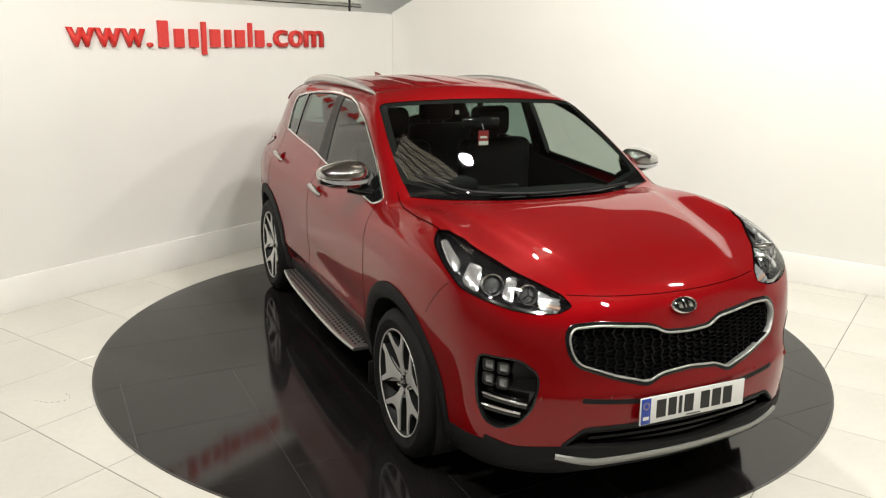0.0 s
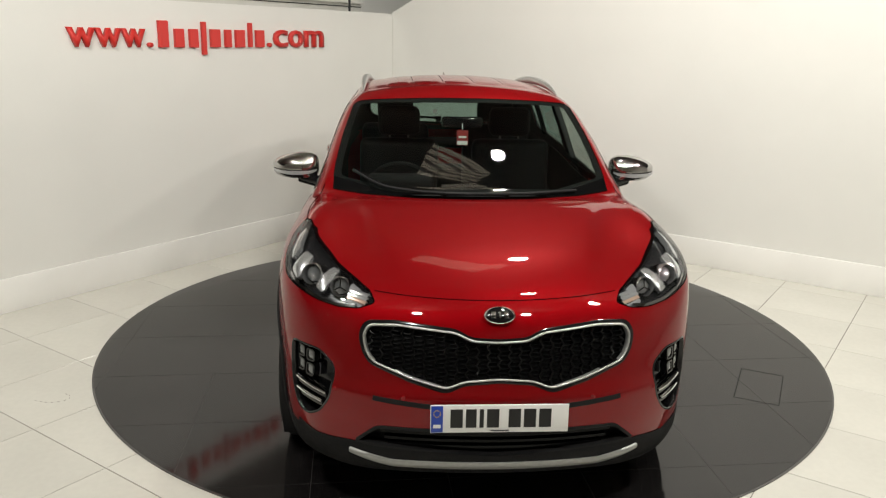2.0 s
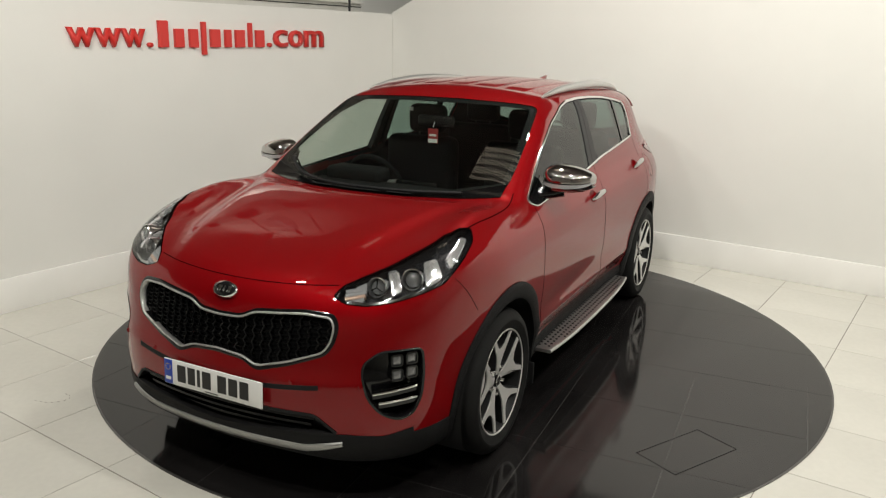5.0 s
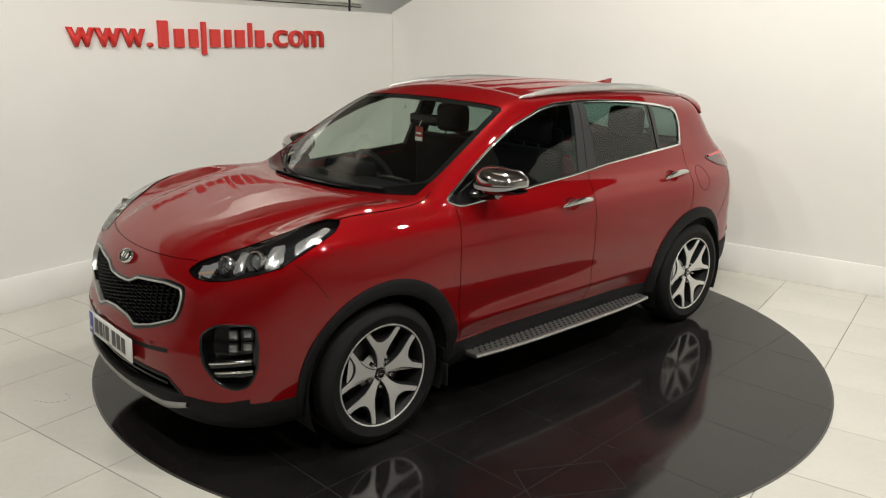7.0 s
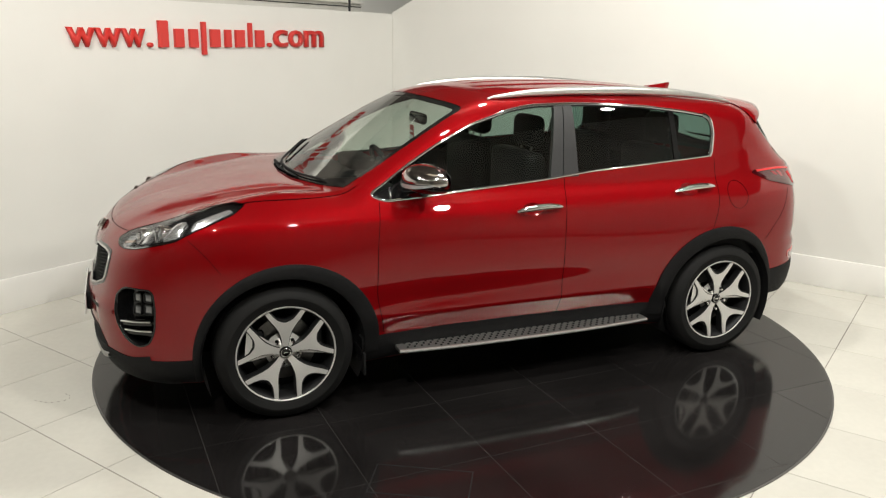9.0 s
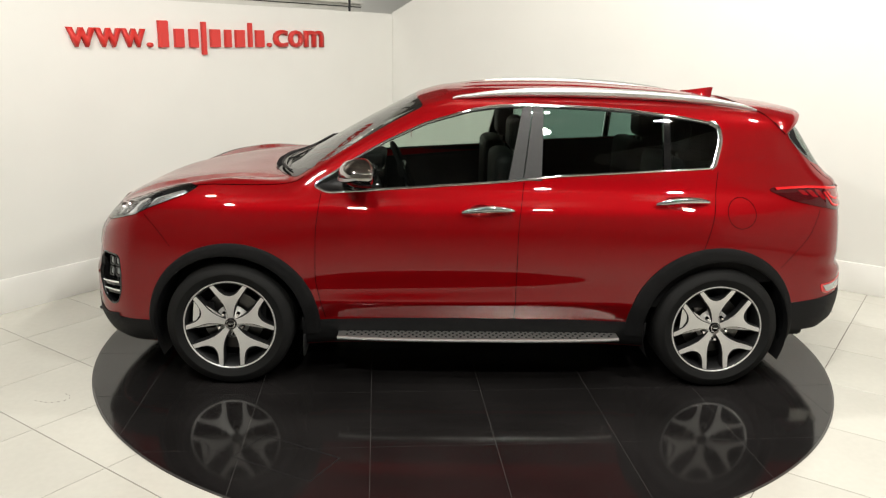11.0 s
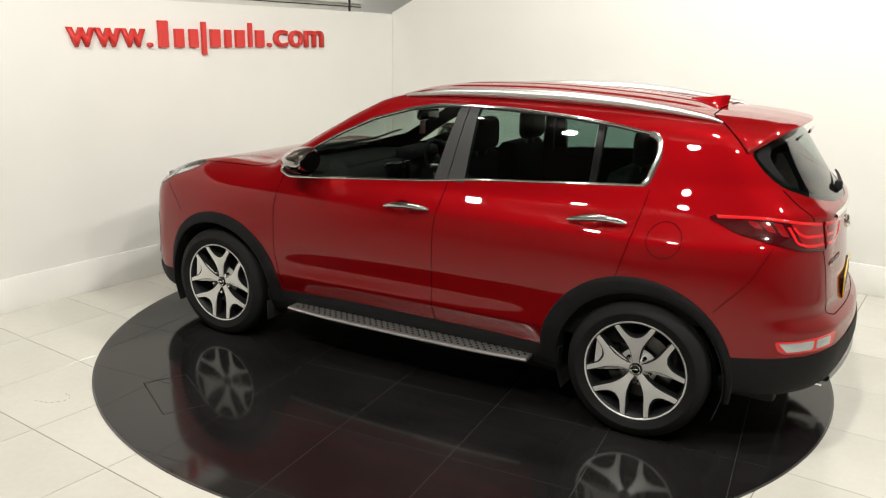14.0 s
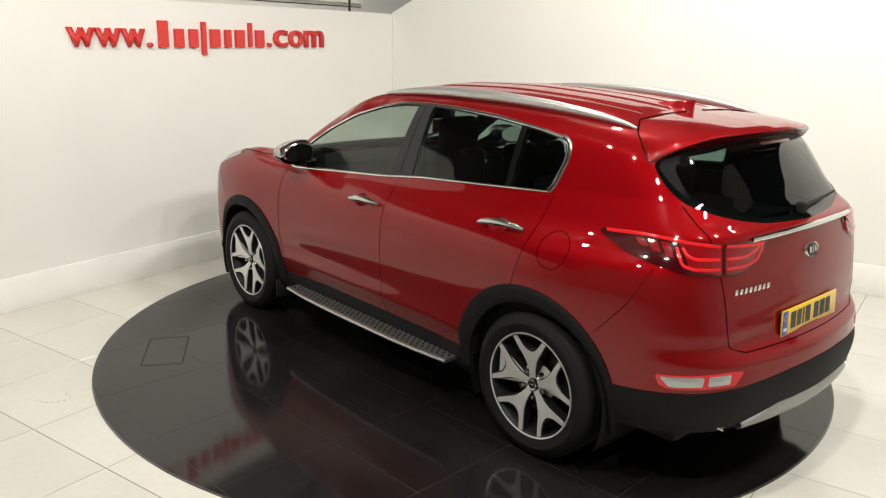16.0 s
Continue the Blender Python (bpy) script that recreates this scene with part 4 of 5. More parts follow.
def build_front(car):
    # grille: dark bowl, honeycomb of vertical fins with short bars, chrome surround
    g = part("grille", sheet("front", GRILLE, -0.045, 0.002, rings=6), BLACK, car, "black mesh grille with a silver surround")
    part("grille_wall", band("front", GRILLE, GRILLE, -0.001, 0.045, 1, 1, True), GLOSS_BLACK, g)
    part("grille_rim", line_band("front", (GRILLE - np.array([0, 0.725])) * np.array([1.012, 1.045]) + np.array([0, 0.725]), 0.020, 0.003, 0.02, 1, True, 3, 0.002), GLOSS_BLACK, g, smooth=60)
    part("grille_surround", line_band("front", (GRILLE - np.array([0, 0.725])) * np.array([0.995, 0.985]) + np.array([0, 0.725]), 0.0078, 0.008, 0.025, 1, True, 4, 0.003), SATIN, g, "satin silver grille surround", smooth=60)
    top = lambda y: np.interp(abs(y), (0, 0.105, 0.165, 0.382, 0.492, 0.513), (0.777, 0.782, 0.810, 0.829, 0.824, 0.79)) - 0.006
    low = lambda y: np.interp(abs(y), (0, 0.13, 0.20, 0.33, 0.478, 0.505, 0.515), (0.640, 0.630, 0.602, 0.635, 0.69, 0.735, 0.79)) + 0.006
    for k in range(-12, 13):
        y = k * 0.0405
        zs = np.linspace(low(y), top(y), 9)
        if zs[-1] - zs[0] < 0.03:
            continue
        wave = 0.006 * np.cos(np.arange(9) * np.pi)
        part("grille_fin", line_band("front", np.stack([y + wave, zs], 1), 0.009, -0.012, 0.02, 1, False, 2, 0.002), GRILLE_BLACK, g, smooth=30)
    bars = bmesh.new()
    for r in range(14):
        z = 0.612 + 0.0165 * r
        for k in range(-12, 12):
            y0, y1 = k * 0.0405 + 0.004, (k + 1) * 0.0405 - 0.004
            zz = z + (0.008 if k % 2 else 0)
            if max(low(y0), low(y1)) < zz - 0.004 and zz + 0.004 < min(top(y0), top(y1)):
                P = on_skin("front", np.array([(y0, zz), (0.5 * (y0 + y1), zz - 0.004), (y1, zz)]), -0.018)
                tube(P, 0.0032, 5, bm=bars)
    tagged(part("grille_mesh", bars, GRILLE_BLACK, g, smooth=30), kind="stuff")
    # oval badge on the bonnet's edge: plain bars
    b = part("front_badge", lathe([(0, 0.012), (0.040, 0.011), (0.047, 0.007), (0.049, 0.0)], 40), GLOSS_BLACK, car, "oval black badge with a chrome edge", m=Matrix.Translation((2.142, 0, 0.868)) @ Euler((0, radians(-38), 0)).to_matrix().to_4x4() @ Euler((0, 0, radians(-90))).to_matrix().to_4x4() @ Matrix.Diagonal((1.20, 1, 0.70, 1)))
    part("badge_rim", lathe([(0.043, 0.010), (0.047, 0.014), (0.051, 0.009), (0.051, 0.0)], 40), CHROME, b)
    for x, w in ((-0.021, 0.014), (0.0, 0.006), (0.020, 0.015)):
        part("badge_bar", box((w, 0.003, 0.036), (x, 0.0125, 0), 0.001), CHROME, b)
    ys = np.linspace(-0.47, 0.47, 60)
    seam(car, "front", np.stack([ys, 0.912 + 0.016 * (ys / 0.47) ** 2], 1), width=0.0022)
    # slot under the grille, lower intake
    ys = np.linspace(-0.475, 0.475, 50)
    z = 0.527 + 0.030 * (np.abs(ys) / 0.475) ** 2
    part("bumper_slot", line_band("front", np.stack([ys, z], 1), 0.020, 0.001, 0.01, 1, False, 2), BLACK, car)
    part("lower_intake", sheet("front", INTAKE, -0.05, 0.002, rings=5), BLACK, car, "black lower air intake")
    part("intake_wall", band("front", INTAKE, INTAKE, -0.001, 0.05, 1, 1, True), BLACK, car)
    part("intake_frame", line_band("front", INTAKE, 0.012, 0.003, 0.02, 1, True, 2), BLACK, car)
    for k in range(3):
        ys = np.linspace(-0.45 + 0.015 * k, 0.45 - 0.015 * k, 40)
        part("intake_slat", line_band("front", np.stack([ys, 0.415 - 0.028 * k + 0 * ys], 1), 0.012, -0.018, 0.02, 1, False, 2), GRILLE_BLACK, car)
    plate(car, "front_number_plate", "white front number plate with black bars", (2.252, 0, 0.503), -2.0, WHITE, False)
    bm = box((0.05, 0.40, 0.10), (2.225, 0, 0.50), 0.01)
    part("plate_holder", bm, BLACK, car)
    for y in (-0.62, -0.36, 0.36, 0.62):
        p = on_skin("front", np.array([(y, 0.565)]), 0.0)[0]
        s = lathe([(0, 0.003), (0.009, 0.0025), (0.011, 0.0)], 16)
        part("parking_sensor", s, PAINT, car, m=Matrix.Translation(p) @ Euler((0, 0, radians(-90 - 15 * np.sign(y)))).to_matrix().to_4x4())
    for hand in (1, -1):
        f = part("fog_lamp", sheet("corner", FOG, -0.055, 0.002, hand, 6), GLOSS_BLACK, car, "gloss black fog lamp recess with four square lamps")
        part("fog_wall", band("corner", FOG, FOG, 0.0, 0.055, hand, 2, True), GLOSS_BLACK, f)
        part("fog_rim", line_band("corner", FOG, 0.009, 0.002, 0.02, hand, True, 3, 0.002), GLOSS_BLACK, f, smooth=60)
        for y, z in ((-0.668, 0.662), (-0.730, 0.658), (-0.668, 0.606), (-0.730, 0.600)):
            o = rounded([(y - 0.023, z - 0.022), (y + 0.022, z - 0.022), (y + 0.022, z + 0.022), (y - 0.023, z + 0.022)], 0.010, 0.006)
            l = part("square_lamp", sheet("corner", o, -0.024, 0.03, hand, 4, 0.008), FOG_GLASS, f, "clear square lamp")
            part("lamp_collar", line_band("corner", o, 0.006, -0.016, 0.03, hand, True, 2), GLOSS_BLACK, l)
        for z0, z1, u0, u1 in ((0.530, 0.548, -0.832, -0.652), (0.490, 0.500, -0.808, -0.650)):
            o = np.stack([np.linspace(u0, u1, 16), np.linspace(z0, z1, 16)], 1)
            part("chrome_blade", line_band("corner", o, 0.011, -0.004, 0.03, hand, False, 3, 0.003), CHROME, f, "slim chrome blade", smooth=60)
            part("blade_backing", line_band("corner", o - np.array([0, 0.013]), 0.016, -0.012, 0.03, hand, False, 2), GLOSS_BLACK, f)
        build_headlight(car, hand)


def build_headlight(car, hand):
    h = part("headlight", sheet("corner", LAMP, -0.052, 0.002, hand, 8), HOUSING, car, "headlight with two round projectors and a ribbed indicator")
    part("headlight_wall", band("corner", LAMP, LAMP, -0.001, 0.052, hand, 2, True), HOUSING, h)
    part("headlight_edge", line_band("corner", LAMP, 0.003, 0.0012, 0.012, hand, True, 2), SEAM_AND_SHADE, h, smooth=60)
    part("headlight_lens", sheet("corner", LAMP, 0.001, 0.002, hand, 8), LENS, h, "clear lens", smooth=60)
    for (u, z), r, yaw in (((-0.655, 0.980), 0.044, 20), ((-0.792, 0.951), 0.041, 12)):
        p = on_skin("corner", np.array([(u, z)]), -0.040)[0]
        m = Matrix.Translation((p[0], p[1] * hand, p[2])) @ Euler((0, radians(-14), radians(hand * yaw))).to_matrix().to_4x4() @ Euler((0, 0, radians(-90))).to_matrix().to_4x4()
        q = part("projector", lathe([(0.0, 0.032), (r * 0.35, 0.030), (r * 0.62, 0.022), (r * 0.76, 0.008), (r * 0.78, 0.0)], 32), FOG_GLASS, h, "round glass projector", m=m)
        part("projector_ring", lathe([(r * 0.78, 0.0), (r * 0.86, 0.030), (r * 0.93, 0.038), (r * 1.00, 0.034), (r * 1.03, 0.02), (r * 1.03, -0.03)], 32), MIRROR, q)
        for k in range(3 if yaw == 12 else 0):
            a = math.radians(90 + 120 * k)
            bar = box((r * 0.66, 0.004, 0.004), (r * 0.33 * math.cos(a), 0.030, r * 0.33 * math.sin(a)), rot=Euler((0, -a, 0)).to_matrix().to_4x4())
            part("projector_rib", bar, GLOSS_BLACK, q)
    for k in range(6):
        z = 0.945 - 0.012 * k
        u0, u1 = -0.915 - 0.004 * k, -0.830 - 0.006 * k
        if k == 0:
            u0 += 0.04
        if k > 3:
            u0 += 0.012 * (k - 3)
        o = np.stack([np.linspace(u0, u1, 10), np.linspace(z - 0.012, z + 0.004, 10)], 1)
        part("indicator_rib", line_band("corner", o, 0.0105, -0.020, 0.02, hand, False, 2, 0.003), AMBER if k == 3 else LED, h, "amber and clear ribbed indicator", smooth=60)
    # silver shells beside the projectors and at the lamp's tip
    for o in ([(-0.412, 1.080), (-0.380, 1.070), (-0.440, 1.018), (-0.492, 0.988), (-0.505, 1.030)],
              [(-0.606, 1.018), (-0.548, 1.030), (-0.530, 0.968), (-0.560, 0.945), (-0.606, 0.940)],
              [(-0.748, 0.985), (-0.708, 0.992), (-0.706, 0.930), (-0.748, 0.912)]):
        part("silver_shell", sheet("corner", rounded(o, 0.010, 0.008), -0.016, 0.02, hand, 5, 0.004), REFLECTOR, h, "bright silver lamp shell", smooth=60)
    o = rounded([(-0.90, 0.884), (-0.84, 0.879), (-0.75, 0.891), (-0.63, 0.922), (-0.545, 0.950)], 0.02, 0.012, closed=False)
    part("lamp_sill", line_band("corner", o, 0.010, -0.010, 0.03, hand, False, 2), DARK_CHROME, h, smooth=60)


def build_sides(car):
    for hand in (1, -1):
        seam(car, "side", rounded([(0.835, 1.075), (0.862, 0.88), (0.868, 0.60), (0.82, 0.385)], 0.05, closed=False), hand)
        seam(car, "side", rounded([(-0.245, 1.145), (-0.213, 0.92), (-0.213, 0.385)], 0.08, closed=False), hand)
        seam(car, "side", rounded([(-1.30, 1.205), (-1.258, 0.98), (-1.21, 0.80)], 0.08, closed=False), hand)
        part("shut_line", line_band("top", rounded([(1.50, 0.775), (1.30, 0.787), (1.08, 0.775), (0.93, 0.745)], 0.08, closed=False), 0.004, 0.0012, 0.004, hand, False, 1), SEAM_AND_SHADE, car, smooth=0)
        seam(car, "side", rounded([(1.765, 0.950), (1.69, 0.87), (1.63, 0.785)], 0.05, closed=False), hand, width=0.0022)
        seam(car, "side", rounded([(-1.66, 0.70), (-1.80, 0.86), (-1.87, 1.01)], 0.05, closed=False), hand, width=0.0022)
        # recess and handle
        for x0, x1, z0, z1 in ((0.09, -0.185, 0.982, 0.992), (-0.945, -1.230, 1.030, 1.045)):
            n = 25
            s = np.linspace(0, 1, n)
            x, z = x0 + (x1 - x0) * s, z0 + (z1 - z0) * s + 0.006 * np.sin(np.pi * s)
            lift = 0.012 + 0.026 * np.sin(np.pi * np.clip(s * 0.96 + 0.02, 0, 1)) ** 0.5
            P = on_skin("side", np.stack([x, z], 1), lift, hand)
            r = 0.019 * np.clip(np.sin(np.pi * np.clip(s, 0.02, 0.98)) ** 0.35, 0.3, 1)
            part("door_handle", tube(P, r, 12, 0.75), HANDLE_CHROME, car, "chrome door handle", smooth=70)
        for c in CUPS:
            part("handle_cup", sheet("side", cup_outline(c), 0.0003, 0.004, hand, 8, -0.026), PAINT, car, "hollow behind the door handle", smooth=70)
        build_mirror(car, hand)
        build_step(car, hand)
    o = circle((-1.411, 0.998), 0.078, n=60) * np.array([1.0, 1.0])
    seam(car, "side", o, 1, True, 0.003)
    # roof rails
    for hand in (1, -1):
        x = np.linspace(0.14, -1.56, 50)
        s = np.linspace(0, 1, 50)
        lift = 0.004 + 0.030 * np.clip(np.sin(np.pi * s), 0, 1) ** 0.5
        y = np.interp(x, (-1.56, -1.2, -0.6, 0.10), (0.545, 0.570, 0.588, 0.578))
        base = on_skin("top", np.stack([x, y], 1), 0.0, hand)
        P = base + np.array([0, 0, 1]) * lift[:, None]
        r = 0.016 * np.clip(np.sin(np.pi * np.clip(s, 0.01, 0.99)) ** 0.4, 0.25, 1)
        part("roof_rail", tube(P, r * 1.6, 12, 0.85), SATIN, car, "satin silver roof rail", smooth=70)
    # fin aerial
    s = np.linspace(0, 1, 12)
    fin = []
    for k in s:
        x = -1.30 - 0.19 * k
        zb = along("z", 0.6, 2.0, x=np.array([x]), y=np.array([0.0]))[0]
        h = 0.008 + 0.048 * k ** 1.15 * (1 if k < 0.98 else 0.9)
        w = 0.034 * math.sin(math.pi * min(0.95, 0.18 + 0.75 * k))
        fin.append([(x, w, zb - 0.004), (x - 0.004 * k, w * 0.55, zb + h * 0.45), (x - 0.01 * k, 0.004, zb + h), (x - 0.01 * k, -0.004, zb + h), (x - 0.004 * k, -w * 0.55, zb + h * 0.45), (x, -w, zb - 0.004)])
    bm = grid_mesh(np.array(fin))
    bm.verts.ensure_lookup_table()
    bm.faces.new(bm.verts[-6:])
    part("fin_aerial", bm, PAINT, car, "red shark-fin aerial", smooth=40)
    # raised ribs; the shade in the grooves between them is drawn as dark strips
    for y, w in ((-0.37, 0.150), (-0.185, 0.172), (0.0, 0.172), (0.185, 0.172), (0.37, 0.150)):
        x, f = np.linspace(0.10, -1.46, 60), np.linspace(-1, 1, 13)
        X, F = np.meshgrid(x, f, indexing="ij")
        ends = np.clip(np.minimum(0.10 - X, X + 1.46) / 0.12, 0, 1)
        lift = 0.0050 * ends * (1 - F ** 8) - 0.0008
        part("roof_rib", grid_mesh(on_skin("top", np.stack([X, y + F * w / 2], -1), lift)), PAINT, car, smooth=60)
        if y > -0.3:
            g = np.linspace(0.0, -1.40, 50)
            part("groove_shade", line_band("top", np.stack([g, np.full(50, y - 0.0925)], 1), 0.003, 0.0006, 0.004, 1, False, 1), SEAM_AND_SHADE, car, smooth=0)


def build_mirror(car, hand):
    """A wing mirror: chrome cap, light strip and black foot. The cap's colour is darkened for the dark ceiling it
    reflects.
    """
    n, m = 22, 20
    u, v = np.linspace(0.0, np.pi, n)[:, None], np.linspace(0, 2 * np.pi, m, endpoint=False)[None]
    sx = np.abs(np.sin(u)) ** 0.6
    yy = -np.cos(u) * 0.125 + 0 * v
    xx = np.where(np.cos(v) > 0, 0.135, 0.045) * np.sign(np.cos(v)) * np.abs(np.cos(v)) ** 0.8 * sx
    zz = 0.068 * np.sign(np.sin(v)) * np.abs(np.sin(v)) ** 0.8 * sx * (1 - 0.30 * yy / 0.125)
    P = np.stack([xx - 0.18 * (yy + 0.02), yy * hand, zz], -1)
    root = pose(0.600, 0.925 * hand, 1.192)
    mir = part("wing_mirror", grid_mesh(P * np.array([1, 1, 1]), closed_v=True), DARK_CHROME, car, "chrome-capped wing mirror", smooth=60, m=root)
    strip = []
    s = np.linspace(0.35, 2.95, 24)
    for a in s:
        k = np.sin(a) ** 0.6
        y = -np.cos(a) * 0.125
        strip.append([(0.142 * k - 0.18 * (y + 0.02), y * hand, z * k) for z in (-0.034, -0.024, -0.014)])
    part("light_strip", grid_mesh(np.array(strip)), LED, mir, "slim indicator strip")
    base = []
    for a in np.linspace(0.25, 2.9, 24):
        k = np.sin(a) ** 0.6
        y = -np.cos(a) * 0.127
        base.append([(0.118 * k - 0.18 * (y + 0.02), y * hand, -0.040 * k), (0.07 * k - 0.18 * (y + 0.02), y * hand, -0.064 * k), (-0.03 * k - 0.18 * (y + 0.02), y * hand, -0.070 * k)])
    part("mirror_underside", grid_mesh(np.array(base)), GLOSS_BLACK, mir)
    o = circle((0, 0), 1, n=32)
    G = np.stack([np.stack([np.full(32, -0.047) - 0.18 * (o[:, 0] * 0.105 * k + 0.02), o[:, 0] * 0.105 * k * hand, o[:, 1] * 0.056 * k], -1) for k in (1.0, 0.5, 0.02)])
    part("mirror_glass", grid_mesh(G, closed_v=True), MIRROR, mir)
    part("mirror_arm", tube([(0.02, -0.03 * hand, -0.06), (0.04, -0.08 * hand, -0.075), (0.10, -0.17 * hand, -0.082)], (0.035, 0.03, 0.035), 10, 1.2), GLOSS_BLACK, mir, smooth=70)


def build_step(car, hand):
    """A side step: aluminium tread with black studs and a black underside."""
    length = 1.54
    out = lambda x: 0.088 - 0.034 * (2 * abs(x) / length) ** 3
    xs = np.linspace(-length / 2, length / 2, 41)
    prof = ((-0.100, -0.009), (-0.100, 0.009), (None, 0.009), (None, -0.009))
    rows = [[(x, (out(x) if y is None else y) * hand, z) for y, z in prof] for x in xs]
    bm = grid_mesh(np.array(rows), closed_v=True)
    bm.verts.ensure_lookup_table()
    bm.faces.new(bm.verts[:4])
    bm.faces.new(bm.verts[-4:])
    bmesh.ops.recalc_face_normals(bm, faces=bm.faces)
    s = part("side_step", bm, ALUMINIUM, car, "aluminium side step with black studs", m=pose(-0.018, 0.862 * hand, 0.291), smooth=30)
    part("step_edge", tube([(x, out(x) * hand, 0.0) for x in xs], 0.0095, 8), SATIN, s, "bright front edge")
    part("step_underside", box((length - 0.10, 0.13, 0.02), (0, -0.030 * hand, -0.020), 0.006), BLACK, s)
    stud = bmesh.new()
    bmesh.ops.create_cone(stud, cap_ends=True, segments=8, radius1=0.0070, radius2=0.006, depth=0.005)
    me = mesh_of(stud, "stud", 30)
    me.materials.append(BLACK)
    x = -length / 2 + 0.03
    while x < length / 2 - 0.03:
        for r in range(6):
            y = 0.060 - 0.027 * r
            xx = x + (0.020 if r % 2 else 0)
            if y > out(xx) - 0.014:
                continue
            ob = new("stud", me)
            ob.parent = s
            ob.matrix_basis = pose(xx, y * hand, 0.0105)
        x += 0.040
    for x in (-0.55, 0.0, 0.55):
        part("step_bracket", box((0.05, 0.25, 0.02), (x, -0.14 * hand, -0.03), 0.004), BLACK, s)


TAIL_OUTER = rounded([(0.418, 1.110), (0.449, 1.126), (0.593, 1.132), (0.734, 1.121), (0.850, 1.114), (0.850, 0.990), (0.701, 1.000), (0.581, 1.028), (0.489, 1.056)], 0.012)
TAIL_INNER = rounded([(0.858, 1.114), (1.019, 1.119), (1.070, 1.110), (1.076, 1.092), (1.024, 1.040), (0.978, 1.003), (0.930, 0.992), (0.858, 0.989)], 0.012)


def build_rear(car):
    # spoiler: a red lip over the rear window
    ys = np.linspace(-0.632, 0.632, 61)
    a = np.abs(ys)
    lead = np.stack([np.interp(a, (0, 0.44, 0.566, 0.619, 0.633), (-1.50, -1.50, -1.586, -1.657, -1.699)), ys, np.interp(a, (0, 0.25, 0.44, 0.566, 0.619, 0.633), (1.562, 1.556, 1.540, 1.503, 1.443, 1.396))], -1)
    trail = np.stack([curve((0, -1.905), (0.30, -1.885), (0.424, -1.858), (0.54, -1.805), (0.60, -1.755), (0.633, -1.702))(a), ys, curve((0, 1.512), (0.30, 1.508), (0.424, 1.500), (0.54, 1.467), (0.60, 1.43), (0.633, 1.394))(a)], -1)
    out = np.stack([0 * ys, np.sign(ys) * np.clip((a - 0.45) / 0.15, 0, 1), 1 - 0.5 * np.clip((a - 0.45) / 0.15, 0, 1)], -1)
    rows = []
    for f, up in ((0.0, -0.012), (0.02, 0.003), (0.3, 0.010), (0.6, 0.013), (0.85, 0.010), (0.97, 0.005), (1.0, -0.003), (0.97, -0.014), (0.7, -0.030), (0.3, -0.045), (0.02, -0.05)):
        rows.append(lead * (1 - f) + trail * f + out * up)
    bm = grid_mesh(np.array(rows), closed_u=True)
    bm.verts.ensure_lookup_table()
    sp = part("tailgate_spoiler", bm, PAINT, car, "red spoiler over the rear window", smooth=50)
    for hand in (1, -1):
        k = lead[(ys * hand > 0.05)] + out[(ys * hand > 0.05)] * 0.0045
        part("spoiler_gap", tube(k if hand > 0 else k[::-1], 0.0028, 6), SEAM_AND_SHADE, sp)
    part("brake_light", box((0.012, 0.26, 0.014), (-1.905, 0, 1.462), 0.004), DARK_RED_LENS, sp)
    for hand in (1, -1):
        # tail lamp: a wing on the body and an inner part on the tailgate
        for o, cells in ((TAIL_OUTER, True), (TAIL_INNER, False)):
            t = part("tail_light", sheet("rear_corner", o, 0.005, 0.015, hand, 6, 0.003), DARK_RED_LENS, car, "dark red wrap-around tail lamp", smooth=60)
            o = [(0.690, 1.112), (0.845, 1.106), (0.845, 0.998), (0.722, 1.010)] if cells else [(0.863, 1.106), (1.052, 1.100), (1.010, 1.045), (0.965, 1.003), (0.863, 0.997)]
            part("lamp_panel", sheet("rear_corner", rounded(o, 0.012, 0.008), 0.0085, 0.006, hand, 5, 0.002), MID_RED_LENS, t, smooth=60)
            for u in (0.545, 0.585, 0.628) if cells else ():
                w = rounded([(u, 1.108), (u + 0.030, 1.106), (u + 0.040, 1.078 - (u - 0.545) * 0.3), (u + 0.012, 1.082 - (u - 0.545) * 0.3)], 0.006, 0.005)
                part("lamp_cell", sheet("rear_corner", w, 0.0082, 0.004, hand, 3), MID_RED_LENS, t, smooth=60)
            top = np.stack([np.linspace(0.450, 0.842, 30), curve((0.45, 1.116), (0.593, 1.122), (0.734, 1.111), (0.842, 1.103))(np.linspace(0.450, 0.842, 30))], 1) if cells else np.stack([np.linspace(0.866, 1.05, 16), np.linspace(1.104, 1.100, 16)], 1)
            part("red_bar", line_band("rear_corner", top, 0.013, 0.0125, 0.012, hand, False, 2, 0.002), RED_LENS, t, smooth=60)
            for low, wide in ((1.065, 0.0), (1.028, 0.02)):
                pts = [(0.70 - wide, 1.092), (0.712 - wide, low), (0.74, low - 0.012), (0.838, low - 0.010)] if cells else [(0.868, low - 0.010), (0.96, low - 0.008), (1.0 + wide, low + 0.01), (1.025 + wide, 1.092)]
                part("red_loop", line_band("rear_corner", rounded(pts, 0.015, 0.01, closed=False), 0.012, 0.0125, 0.012, hand, False, 2, 0.002), RED_LENS, t, smooth=60)
        # lamps low in the bumper
        o = rounded([(0.618, 0.588), (0.70, 0.592), (0.93, 0.608), (0.98, 0.602), (0.94, 0.546), (0.81, 0.538), (0.67, 0.530), (0.635, 0.545)], 0.01)
